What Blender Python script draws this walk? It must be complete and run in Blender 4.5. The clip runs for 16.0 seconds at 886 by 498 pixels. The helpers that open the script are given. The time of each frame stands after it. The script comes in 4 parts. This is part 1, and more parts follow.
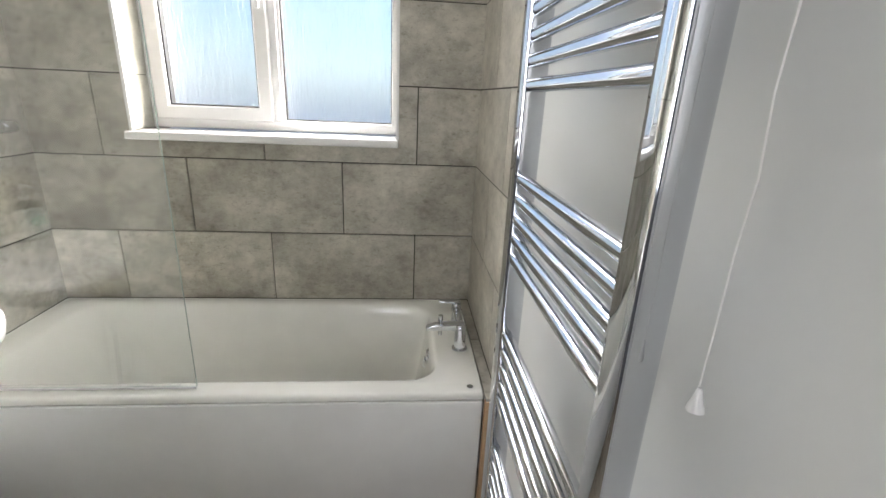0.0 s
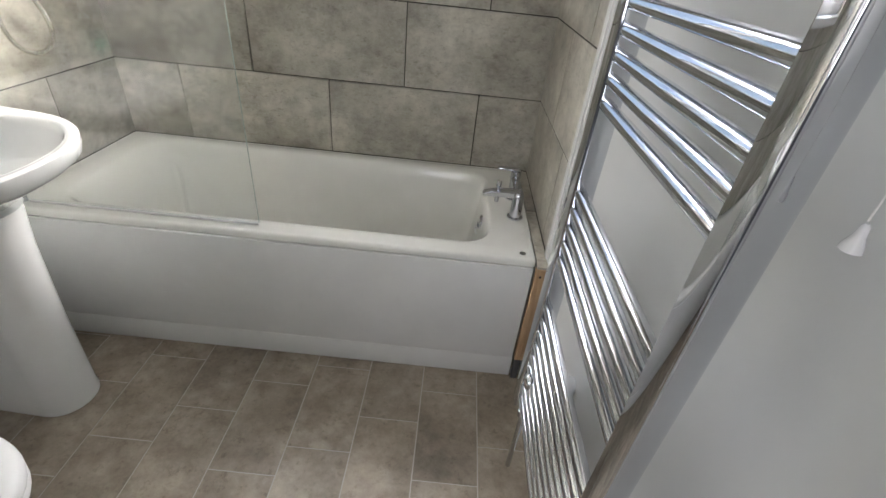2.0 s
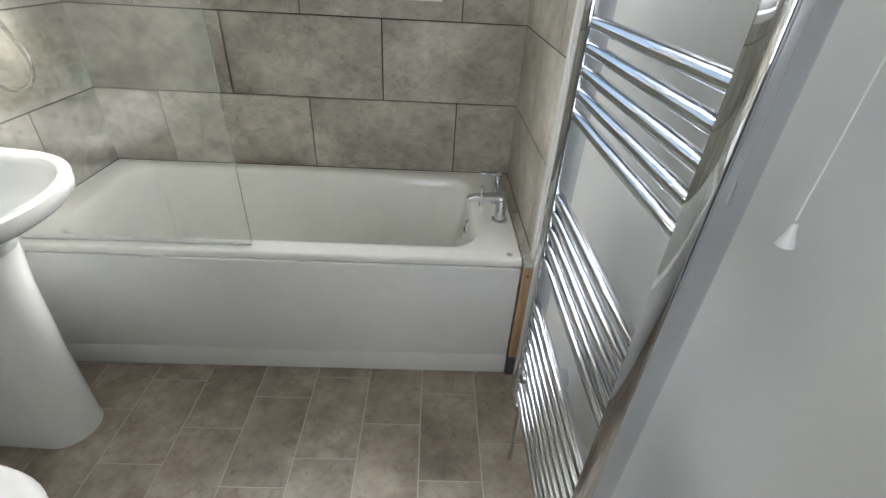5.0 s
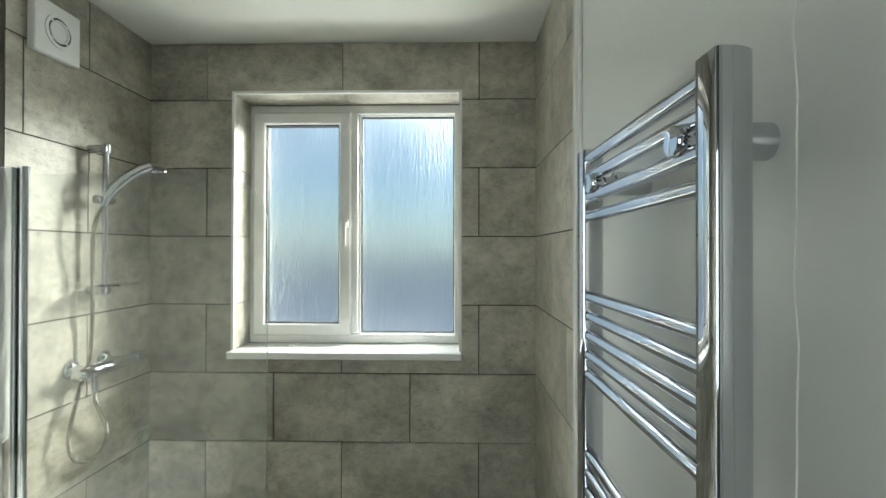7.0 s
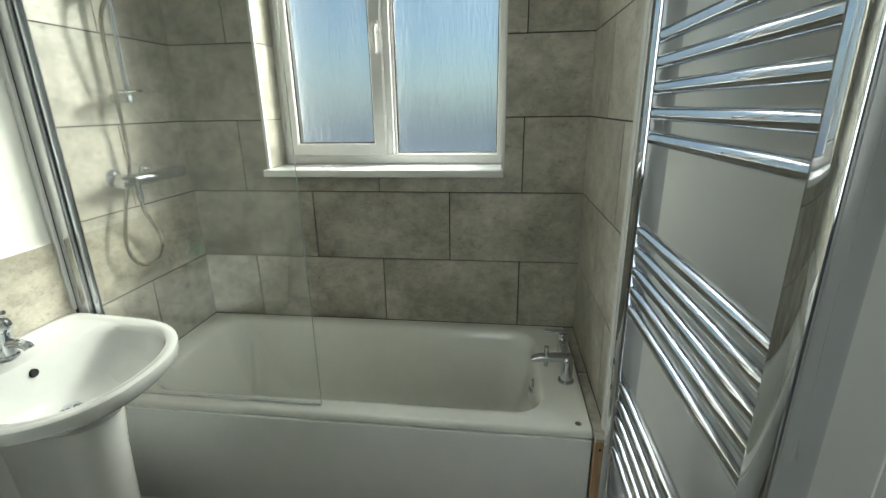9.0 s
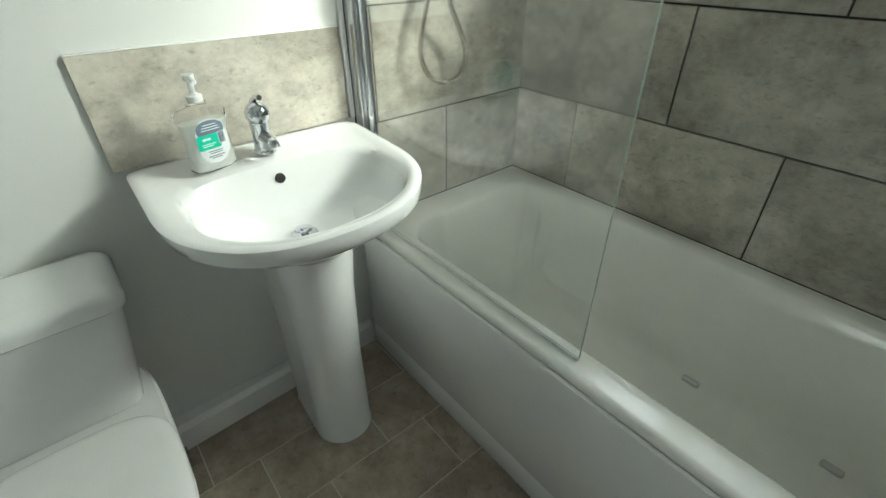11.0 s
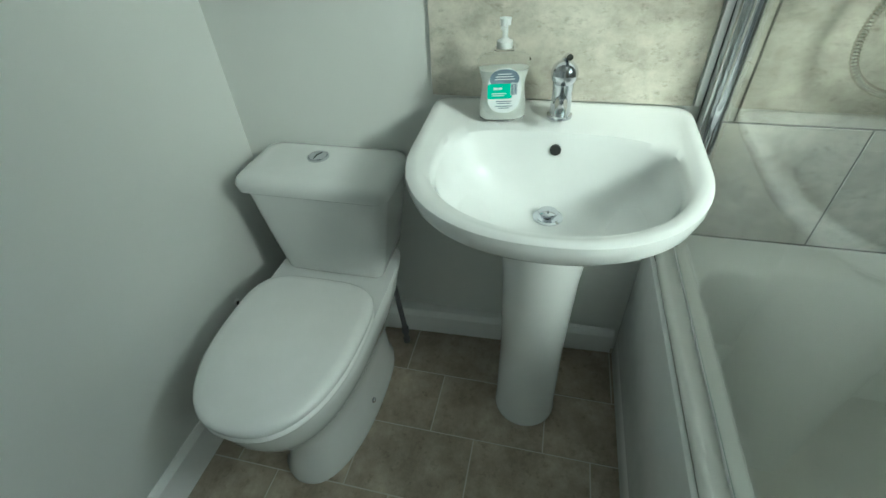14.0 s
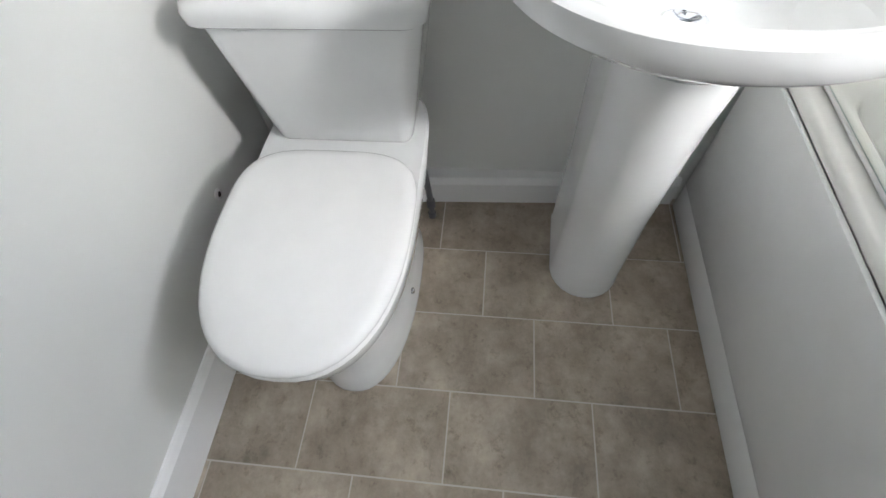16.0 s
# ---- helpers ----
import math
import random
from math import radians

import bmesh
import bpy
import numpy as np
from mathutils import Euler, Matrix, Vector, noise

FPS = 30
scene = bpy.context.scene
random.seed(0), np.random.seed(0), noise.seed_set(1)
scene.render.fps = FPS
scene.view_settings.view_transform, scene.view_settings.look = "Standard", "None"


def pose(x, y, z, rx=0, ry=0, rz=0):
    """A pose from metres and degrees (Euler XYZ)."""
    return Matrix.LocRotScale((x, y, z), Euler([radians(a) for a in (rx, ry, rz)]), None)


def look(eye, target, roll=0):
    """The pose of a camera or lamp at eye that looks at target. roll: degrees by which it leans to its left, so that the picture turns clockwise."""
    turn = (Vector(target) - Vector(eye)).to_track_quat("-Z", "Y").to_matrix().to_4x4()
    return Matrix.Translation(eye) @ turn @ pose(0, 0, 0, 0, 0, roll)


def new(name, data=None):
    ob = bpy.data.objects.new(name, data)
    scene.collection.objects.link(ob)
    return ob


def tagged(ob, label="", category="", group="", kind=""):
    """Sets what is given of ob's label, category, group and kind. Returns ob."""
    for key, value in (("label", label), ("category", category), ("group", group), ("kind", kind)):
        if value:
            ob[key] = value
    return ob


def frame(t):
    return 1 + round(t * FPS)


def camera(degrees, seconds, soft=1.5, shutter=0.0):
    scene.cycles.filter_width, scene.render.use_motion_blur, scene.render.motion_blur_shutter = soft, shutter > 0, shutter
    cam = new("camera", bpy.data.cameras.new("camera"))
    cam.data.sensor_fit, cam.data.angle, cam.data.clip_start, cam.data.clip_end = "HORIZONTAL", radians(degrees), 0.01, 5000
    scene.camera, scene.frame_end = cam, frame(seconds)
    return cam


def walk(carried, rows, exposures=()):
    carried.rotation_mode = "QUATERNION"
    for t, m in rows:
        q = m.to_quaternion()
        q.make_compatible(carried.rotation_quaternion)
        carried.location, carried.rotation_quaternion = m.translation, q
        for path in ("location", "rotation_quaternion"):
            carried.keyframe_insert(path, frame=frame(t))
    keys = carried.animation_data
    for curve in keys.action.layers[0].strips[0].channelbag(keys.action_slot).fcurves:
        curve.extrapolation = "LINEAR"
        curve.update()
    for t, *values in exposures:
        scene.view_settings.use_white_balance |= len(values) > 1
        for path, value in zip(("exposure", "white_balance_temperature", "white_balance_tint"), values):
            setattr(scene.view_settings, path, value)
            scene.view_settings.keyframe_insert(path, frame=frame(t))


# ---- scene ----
cam = camera(88.7, 16.0)
DOOR_ANGLE = -178.5
PATH = [
    (0, (1.402, -1.864, 1.368), (1.578, 0.025, 0.735), 2.6),
    (0.5, (1.393, -1.856, 1.386), (1.506, 0.019, 0.698), 4.3),
    (1, (1.362, -1.858, 1.371), (1.398, -0.003, 0.624), 5.7),
    (1.5, (1.364, -1.852, 1.354), (1.351, -0.053, 0.48), 6.1),
    (2, (1.365, -1.842, 1.279), (1.373, -0.175, 0.173), 6.1),
    (2.5, (1.361, -1.858, 1.192), (1.426, -0.41, -0.186), 5.9),
    (3, (1.365, -1.897, 1.117), (1.467, -0.661, -0.452), 6.2),
    (3.2, (1.369, -1.921, 1.089), (1.478, -0.743, -0.523), 5.9),
    (5.3, (1.351, -1.876, 1.374), (1.401, -0.098, 0.46), 2.7),
    (5.5, (1.352, -1.876, 1.411), (1.382, -0.037, 0.626), 2.3),
    (6, (1.337, -1.907, 1.521), (1.35, 0.036, 1.048), 1.5),
    (6.5, (1.343, -1.933, 1.583), (1.315, 0.058, 1.39), 0.6),
    (7, (1.341, -1.977, 1.636), (1.295, 0.023, 1.648), 0.1),
    (7.5, (1.338, -2.0, 1.673), (1.269, -0.004, 1.793), -0.4),
    (8, (1.327, -1.994, 1.661), (1.234, 0.003, 1.714), -0.7),
    (8.5, (1.344, -1.917, 1.569), (1.194, 0.063, 1.324), -0.9),
    (9, (1.365, -1.87, 1.448), (1.119, 0.022, 0.847), -0.9),
    (9.2, (1.365, -1.856, 1.398), (1.073, -0.016, 0.671), -0.7),
    (11.3, (1.066, -1.194, 1.228), (-0.371, -0.348, 0.124), -0.7),
    (11.5, (1.032, -1.149, 1.236), (-0.507, -0.452, 0.165), -0.4),
    (12, (0.892, -1.053, 1.284), (-0.804, -0.682, 0.291), 0.6),
    (12.5, (0.758, -0.946, 1.322), (-0.993, -0.844, 0.361), 0.8),
    (13, (0.815, -0.925, 1.317), (-0.933, -1.054, 0.355), 0.4),
    (13.5, (0.933, -0.919, 1.313), (-0.719, -1.253, 0.235), -1.4),
    (14, (1.015, -0.978, 1.243), (-0.461, -1.379, -0.045), -3.3),
    (14.5, (1.026, -1.039, 1.155), (-0.17, -1.413, -0.404), -4.7),
    (15, (1.038, -1.063, 1.068), (0.024, -1.388, -0.624), -6.0),
    (15.5, (0.977, -1.141, 1.063), (0.019, -1.382, -0.676), -4.6),
    (16, (0.849, -1.218, 1.057), (-0.192, -1.406, -0.64), -5.5),
]
EXPOSURES = [
    (0.0, 0.60, 6650, 13), (0.6, 0.48, 6600, 13), (1.5, 0.42, 6600, 14), (2.0, 0.40, 6550, 14), (3.0, 0.88, 6550, 15), (5.5, 0.28, 6400, 6), (6.0, 0.04, 6650, -1), (7.0, -0.1, 6550, -3), (8.5, -0.25, 6550, -4), (9.0, -0.3, 6650, -4),
    (11.5, -0.3, 6250, -5), (12.5, -0.85, 6050, -10), (13.0, -0.95, 6050, -10), (13.5, -0.9, 5980, -13), (14.0, -0.62, 5920, -15), (14.5, -0.12, 6100, -10), (15.0, 0.62, 6200, 12), (16.0, 0.56, 6200, 13),
]
walk(cam, [(t, look(eye, target, roll)) for t, eye, target, roll in PATH], EXPOSURES)

# ---- light ----
SUN = Vector((-0.74, -0.67, -0.44)).normalized()
world = bpy.data.worlds.new("sky")
scene.world = world
world.use_nodes = True
nt = world.node_tree
sky = nt.nodes.new("ShaderNodeTexSky")
sky.sky_type, sky.sun_disc = "NISHITA", False
sky.dust_density, sky.ozone_density = 0.1, 5.0
sky.sun_elevation = math.asin(-SUN.z)
sky.sun_rotation = math.atan2(-SUN.x, -SUN.y)
background = nt.nodes["Background"]
background.inputs["Strength"].default_value = 0.125
nt.links.new(sky.outputs["Color"], background.inputs["Color"])
sun = new("sun", bpy.data.lights.new("sun", "SUN"))
sun.data.energy, sun.data.angle, sun.data.color = 1.3, radians(12), (1.0, 0.95, 0.86)
sun.matrix_world = look((3, 3, 4), Vector((3, 3, 4)) + SUN)


def daylight(name, place, target, wide, high, watts, colour, spread):
    """An added area lamp that stands in for daylight."""
    lamp = new(name, bpy.data.lights.new(name, "AREA"))
    lamp.data.shape, lamp.data.size, lamp.data.size_y = "RECTANGLE", wide, high
    lamp.data.energy, lamp.data.color, lamp.data.spread = watts, colour, radians(spread)
    lamp.matrix_world = look(place, target)
    return lamp


# lamp added outside: stands in for sunlight the patterned panes scatter towards the left wall
daylight("pane_scatter_lamp", (2.36, 1.74, 2.78), (0.0, -0.88, 0.86), 1.10, 0.60, 36.0, (1.0, 0.975, 0.92), 62)
# lamp added outside, high above the panes, to strengthen the sky's light
daylight("window_high_fill", (0.10, 2.20, 3.60), (1.25, -1.20, 0.60), 1.6, 0.8, 22.0, (0.95, 0.975, 1.0), 80)
# fill added for light from behind; the landing opening it stands in is made up
daylight("landing_fill", (0.9, -3.36, 1.55), (0.95, 0.0, 1.3), 0.88, 1.08, 8.8, (1.0, 0.975, 0.94), 170)
# fill lamp added outside below the sill, aimed up as ground bounce for the ceiling
daylight("window_low_fill", (0.90, 1.45, 0.50), (0.85, -0.60, 2.55), 2.0, 0.6, 18.0, (1.0, 0.985, 0.95), 120)

# ---- sizes ----
XR, ZC = 1.697, 2.555          # tiled face of the right wall, ceiling
XW, XL = 1.707, -0.010         # painted faces of the right and left walls
YN, YH = -1.815, -1.925        # doorway wall, room side and hall side
ROW, LONG, GAP = 0.300, 0.600, 0.0052
Z0 = 0.503                     # foot of the first tile row
WX0, WX1, WZ0, WZ1 = 0.372, 1.368, 1.200, 2.336   # window opening


# ---- materials ----
def node_mat(name):
    m = bpy.data.materials.new(name)
    m.use_nodes = True
    t = m.node_tree
    return m, t, t.nodes["Principled BSDF"]


def value_noise(t, scale, detail=6.0, rough=0.6, stretch=(1, 1, 1), by_object=False):
    co = t.nodes.new("ShaderNodeTexCoord")
    mp = t.nodes.new("ShaderNodeMapping")
    mp.inputs["Scale"].default_value = stretch
    t.links.new(co.outputs["Object"], mp.inputs["Vector"])
    n = t.nodes.new("ShaderNodeTexNoise")
    n.inputs["Scale"].default_value, n.inputs["Detail"].default_value, n.inputs["Roughness"].default_value = scale, detail, rough
    if by_object:
        info = t.nodes.new("ShaderNodeObjectInfo")
        mul = t.nodes.new("ShaderNodeMath")
        mul.operation = "MULTIPLY"
        mul.inputs[1].default_value = 40.0
        t.links.new(info.outputs["Random"], mul.inputs[0])
        add = t.nodes.new("ShaderNodeVectorMath")
        t.links.new(mp.outputs["Vector"], add.inputs[0])
        t.links.new(mul.outputs["Value"], add.inputs[1])
        t.links.new(add.outputs["Vector"], n.inputs["Vector"])
    else:
        t.links.new(mp.outputs["Vector"], n.inputs["Vector"])
    return n.outputs["Fac"]


def ramp(t, fac, stops):
    r = t.nodes.new("ShaderNodeValToRGB")
    while len(r.color_ramp.elements) < len(stops):
        r.color_ramp.elements.new(0.5)
    for e, (p, c) in zip(r.color_ramp.elements, stops):
        e.position, e.color = p, (*c, 1)
    t.links.new(fac, r.inputs["Fac"])
    return r.outputs["Color"]


def mix(t, fac, a, b, how="MIX"):
    m = t.nodes.new("ShaderNodeMix")
    m.data_type, m.blend_type = "RGBA", how
    for sock, v in ((m.inputs[0], fac), (m.inputs[6], a), (m.inputs[7], b)):
        if isinstance(v, bpy.types.NodeSocket):
            t.links.new(v, sock)
        elif isinstance(v, (int, float)):
            sock.default_value = v
        else:
            sock.default_value = (*v, 1)
    return m.outputs[2]


def bump(t, b, height, strength, distance=0.002):
    n = t.nodes.new("ShaderNodeBump")
    n.inputs["Strength"].default_value, n.inputs["Distance"].default_value = strength, distance
    t.links.new(height, n.inputs["Height"])
    t.links.new(n.outputs["Normal"], b.inputs["Normal"])


def rough_by(t, b, fac, low, high):
    m = t.nodes.new("ShaderNodeMapRange")
    m.inputs["To Min"].default_value, m.inputs["To Max"].default_value = low, high
    t.links.new(fac, m.inputs["Value"])
    t.links.new(m.outputs["Result"], b.inputs["Roughness"])


def stone_tile(name, dark, mid, light, rough=(0.3, 0.5), cloud=2.6):
    """Concrete-effect porcelain: clouds, fine mottling and small dark flecks."""
    m, t, b = node_mat(name)
    big = value_noise(t, cloud, 6, 0.66, (1, 1, 1.15), True)
    fine = value_noise(t, 15, 9, 0.74, (0.9, 0.9, 1.15), True)
    grain = value_noise(t, 160, 4, 0.6)
    c = ramp(t, big, ((0.30, dark), (0.50, mid), (0.68, light)))
    c2 = ramp(t, fine, ((0.34, (0.55, 0.54, 0.52)), (0.52, (0.96, 0.96, 0.96)), (0.70, (1.28, 1.28, 1.27))))
    c = mix(t, 0.68, c, c2, "MULTIPLY")
    pits = value_noise(t, 46, 8, 0.72, (0.8, 0.8, 1.5), True)
    c = mix(t, 0.68, c, ramp(t, pits, ((0.33, (0.56, 0.54, 0.51)), (0.45, (1.0, 1.0, 1.0)), (0.62, (1.0, 1.0, 1.0)), (0.72, (1.12, 1.12, 1.12)))), "MULTIPLY")
    info = t.nodes.new("ShaderNodeObjectInfo")
    c = mix(t, 0.5, c, ramp(t, info.outputs["Random"], ((0.0, (0.88, 0.88, 0.88)), (1.0, (1.1, 1.09, 1.07)))), "MULTIPLY")
    t.links.new(c, b.inputs["Base Color"])
    rough_by(t, b, fine, *rough)
    bump(t, b, grain, 0.10, 0.001)
    return m


def painted(name, c, rough=0.55, scale=90.0, strength=0.12, mottle=0.06, spec=0.5):
    m, t, b = node_mat(name)
    soft = value_noise(t, 1.7, 4, 0.6)
    fine = value_noise(t, scale, 3, 0.5)
    lo, hi = tuple(v * (1 - mottle) for v in c), tuple(min(1.0, v * (1 + mottle * 0.5)) for v in c)
    t.links.new(ramp(t, soft, ((0.35, lo), (0.65, hi))), b.inputs["Base Color"])
    rough_by(t, b, value_noise(t, 6, 4, 0.6), rough * 0.85, rough * 1.1)
    b.inputs["Specular IOR Level"].default_value = spec
    bump(t, b, fine, strength, 0.0012)
    return m


def glossy(name, c, rough=0.12, coat=0.0, waviness=0.03):
    m, t, b = node_mat(name)
    smear = value_noise(t, 9, 5, 0.6)
    lo = tuple(v * 0.95 for v in c)
    t.links.new(ramp(t, smear, ((0.3, lo), (0.7, c))), b.inputs["Base Color"])
    rough_by(t, b, smear, rough * 0.8, rough * 1.5)
    b.inputs["Coat Weight"].default_value, b.inputs["Coat Roughness"].default_value = coat, 0.05
    bump(t, b, value_noise(t, 14, 2, 0.5), waviness, 0.002)
    return m


def metal(name, c, rough, smear=0.05):
    m, t, b = node_mat(name)
    b.inputs["Base Color"].default_value = (*c, 1)
    b.inputs["Metallic"].default_value = 1.0
    rough_by(t, b, value_noise(t, 18, 5, 0.65), rough, rough + smear)
    return m


def clear_glass(name, tint, rough=0.0, ior=1.45):
    m, t, b = node_mat(name)
    b.inputs["Base Color"].default_value = (*tint, 1)
    b.inputs["Roughness"].default_value = rough
    b.inputs["Transmission Weight"].default_value = 1.0
    b.inputs["IOR"].default_value = ior
    return m, t, b


def wood(name, dark, light):
    m, t, b = node_mat(name)
    g = value_noise(t, 14, 6, 0.6, (9, 9, 0.7))
    t.links.new(ramp(t, g, ((0.3, dark), (0.7, light))), b.inputs["Base Color"])
    b.inputs["Roughness"].default_value = 0.7
    bump(t, b, g, 0.2)
    return m


TILE = stone_tile("concrete_effect_wall_tile", (0.255, 0.238, 0.203), (0.42, 0.398, 0.345), (0.58, 0.555, 0.490))
GROUT = painted("dark_grout", (0.055, 0.048, 0.040), 0.85, 300, 0.3)
VINYL = stone_tile("stone_print_vinyl", (0.200, 0.164, 0.126), (0.315, 0.265, 0.210), (0.440, 0.380, 0.308), (0.38, 0.55), 4.0)
JOINT = painted("pale_vinyl_joint", (0.47, 0.435, 0.385), 0.5, 200, 0.1)
WALL = painted("satin_white_wall_paint", (0.70, 0.71, 0.695), 0.30, 120, 0.10, 0.03)
# unseen landing walls: dimness put into the colour for dark reflections in the chrome
LANDING = painted("darkened_landing_paint", (0.22, 0.23, 0.25), 0.6, 120, 0.12, 0.03)
CEIL = painted("white_ceiling_paint", (0.74, 0.74, 0.71), 0.8, 150, 0.12, 0.02)
GLOSS = painted("white_gloss_woodwork", (0.80, 0.80, 0.80), 0.24, 40, 0.05, 0.02)
DOORW = painted("grained_white_door", (0.76, 0.765, 0.785), 0.33, 60, 0.1, 0.02)
PVC = glossy("white_upvc", (0.83, 0.83, 0.83), 0.22)
CERAMIC = glossy("white_vitreous_china", (0.74, 0.75, 0.75), 0.07, 0.6, 0.012)
ACRYLIC = glossy("white_bath_acrylic", (0.82, 0.82, 0.78), 0.13, 0.4, 0.02)
PANEL = glossy("white_bath_panel", (0.76, 0.77, 0.765), 0.2, 0.2, 0.03)
SEAT = glossy("white_seat_plastic", (0.84, 0.84, 0.84), 0.2, 0.2, 0.01)
CHROME = metal("polished_chrome", (0.64, 0.66, 0.70), 0.025, 0.02)
HOSE = metal("spiral_hose_steel", (0.62, 0.595, 0.54), 0.07, 0.03)
STEEL = metal("brushed_steel", (0.62, 0.62, 0.62), 0.25, 0.1)
ALLOY = metal("satin_aluminium", (0.72, 0.73, 0.74), 0.16, 0.03)
EDGE = glossy("ground_glass_edge", (0.26, 0.34, 0.31), 0.25)
# black of rubber and small parts, also used as shade inside holes and gaps
DARK = painted("rubber_and_hole_black", (0.02, 0.02, 0.02), 0.5, 100, 0.1)
CHAR = painted("dark_grey_hose", (0.07, 0.07, 0.075), 0.5, 100, 0.1)
WOOD = wood("raw_softwood", (0.36, 0.22, 0.12), (0.56, 0.38, 0.23))
CORD = painted("white_cord", (0.78, 0.78, 0.76), 0.7, 400, 0.3)
GREEN = glossy("green_label", (0.02, 0.50, 0.33), 0.3)
PAPER = glossy("white_label", (0.75, 0.77, 0.78), 0.35)
INK = glossy("grey_label_print", (0.13, 0.17, 0.22), 0.35)
PUMP, _t, _b = clear_glass("milky_pump_plastic", (0.93, 0.96, 0.96), 0.35, 1.3)
_b.inputs["Transmission Weight"].default_value = 0.45
SOAP = glossy("pearly_soap", (0.88, 0.90, 0.86), 0.25)
SCREEN, _t, _b = clear_glass("clear_shower_glass", (0.945, 0.968, 0.958), 0.0, 1.6)
BOTTLE, _t, _b = clear_glass("clear_bottle_plastic", (0.985, 0.995, 0.995), 0.04, 1.12)
FROST, _t, _b = clear_glass("rain_pattern_glass", (0.95, 0.97, 0.99), 0.28)
_streak = value_noise(_t, 60, 3, 0.55, (2.6, 1, 0.22))
_drops = value_noise(_t, 24, 4, 0.6, (3.0, 1, 0.5))
bump(_t, _b, mix(_t, 0.45, _streak, _drops), 0.9, 0.011)
LAWN = painted("pale_concrete_yard", (0.74, 0.76, 0.80), 0.9, 20, 0.4, 0.15)
HEDGE = painted("pale_render", (0.66, 0.67, 0.69), 0.9, 12, 0.4, 0.15)


# ---- mesh tools ----
def link(name, bm, mat, parent=None, label="", smooth=True):
    me = bpy.data.meshes.new(name)
    bmesh.ops.recalc_face_normals(bm, faces=bm.faces)
    bm.to_mesh(me)
    bm.free()
    me.materials.append(mat)
    if smooth:
        me.shade_smooth()
        me.set_sharp_from_angle(angle=radians(38))
    ob = new(name, me)
    if parent is not None:
        ob.parent = parent
    if label:
        ob["label"] = label
    return ob


def part(name, bm, mat, parent, label="", smooth=True):
    return link(name, bm, mat, parent, label, smooth)


def thing(name, place, label, category, group="", kind=""):
    ob = new(name)
    ob.empty_display_size = 0.05
    ob.location = place
    bpy.context.view_layer.update()
    return tagged(ob, label, category, group, kind)


def adopt(parent, *obs):
    """Hangs parts that were built at their world places under their thing."""
    for o in obs:
        o.parent = parent
        o.matrix_parent_inverse = parent.matrix_world.inverted()


def box(x0, x1, y0, y1, z0, z1, bev=0.0, seg=2, bm=None):
    bm = bm or bmesh.new()
    made = bmesh.ops.create_cube(bm, size=1.0)["verts"]
    for v in made:
        v.co = Vector((x0 + (v.co.x + 0.5) * (x1 - x0), y0 + (v.co.y + 0.5) * (y1 - y0), z0 + (v.co.z + 0.5) * (z1 - z0)))
    if bev:
        edges = list({e for v in made for e in v.link_edges})
        bmesh.ops.bevel(bm, geom=edges, offset=bev, segments=seg, profile=0.5, affect="EDGES")
    return bm


def loft(rings, cap0=True, cap1=True, bm=None):
    bm = bm or bmesh.new()
    rows = [[bm.verts.new(p) for p in r] for r in rings]
    n = len(rows[0])
    for a, b in zip(rows, rows[1:]):
        for i in range(n):
            bm.faces.new((a[i], a[(i + 1) % n], b[(i + 1) % n], b[i]))
    if cap0:
        bm.faces.new(rows[0][::-1])
    if cap1:
        bm.faces.new(rows[-1])
    return bm


def circle(c, r, axis="z", n=24, ry=None):
    ry = ry or r
    out = []
    for i in range(n):
        a = 2 * math.pi * i / n
        u, v = r * math.cos(a), ry * math.sin(a)
        d = {"z": (u, v, 0), "y": (u, 0, v), "x": (0, u, v)}[axis]
        out.append(Vector(c) + Vector(d))
    return out


def turned(profile, c, axis="z", n=28, bm=None):
    """A turned solid: rows of (radius, height along axis)."""
    k = "xyz".index(axis)
    rings = []
    for r, h in profile:
        p = list(c)
        p[k] += h
        rings.append(circle(p, max(r, 0.0004), axis, n))
    return loft(rings, bm=bm)


def tube(points, r, n=12, bm=None, rads=None, smooth=0):
    pts = [Vector(p) for p in points]
    for _ in range(smooth):
        q = [pts[0]]
        for a, b in zip(pts, pts[1:]):
            q += [a * 0.75 + b * 0.25, a * 0.25 + b * 0.75]
        pts = q + [pts[-1]]
    rings, up = [], Vector((0.13, 0.21, 0.97))
    for i, p in enumerate(pts):
        d = (pts[min(i + 1, len(pts) - 1)] - pts[max(i - 1, 0)]).normalized()
        side = d.cross(up).normalized() if abs(d.dot(up)) < 0.98 else d.cross(Vector((1, 0, 0))).normalized()
        up = side.cross(d).normalized()
        rr = rads[min(i, len(rads) - 1)] if rads else r
        rings.append([p + rr * (math.cos(2 * math.pi * j / n) * side + math.sin(2 * math.pi * j / n) * up) for j in range(n)])
    return loft(rings, bm=bm)


def rounded(x0, x1, y0, y1, r, z, n=7):
    out = []
    for cx, cy, a0 in ((x1 - r, y1 - r, 0), (x0 + r, y1 - r, 90), (x0 + r, y0 + r, 180), (x1 - r, y0 + r, 270)):
        for i in range(n):
            a = radians(a0 + 90 * i / (n - 1))
            out.append(Vector((cx + r * math.cos(a), cy + r * math.sin(a), z)))
    return out


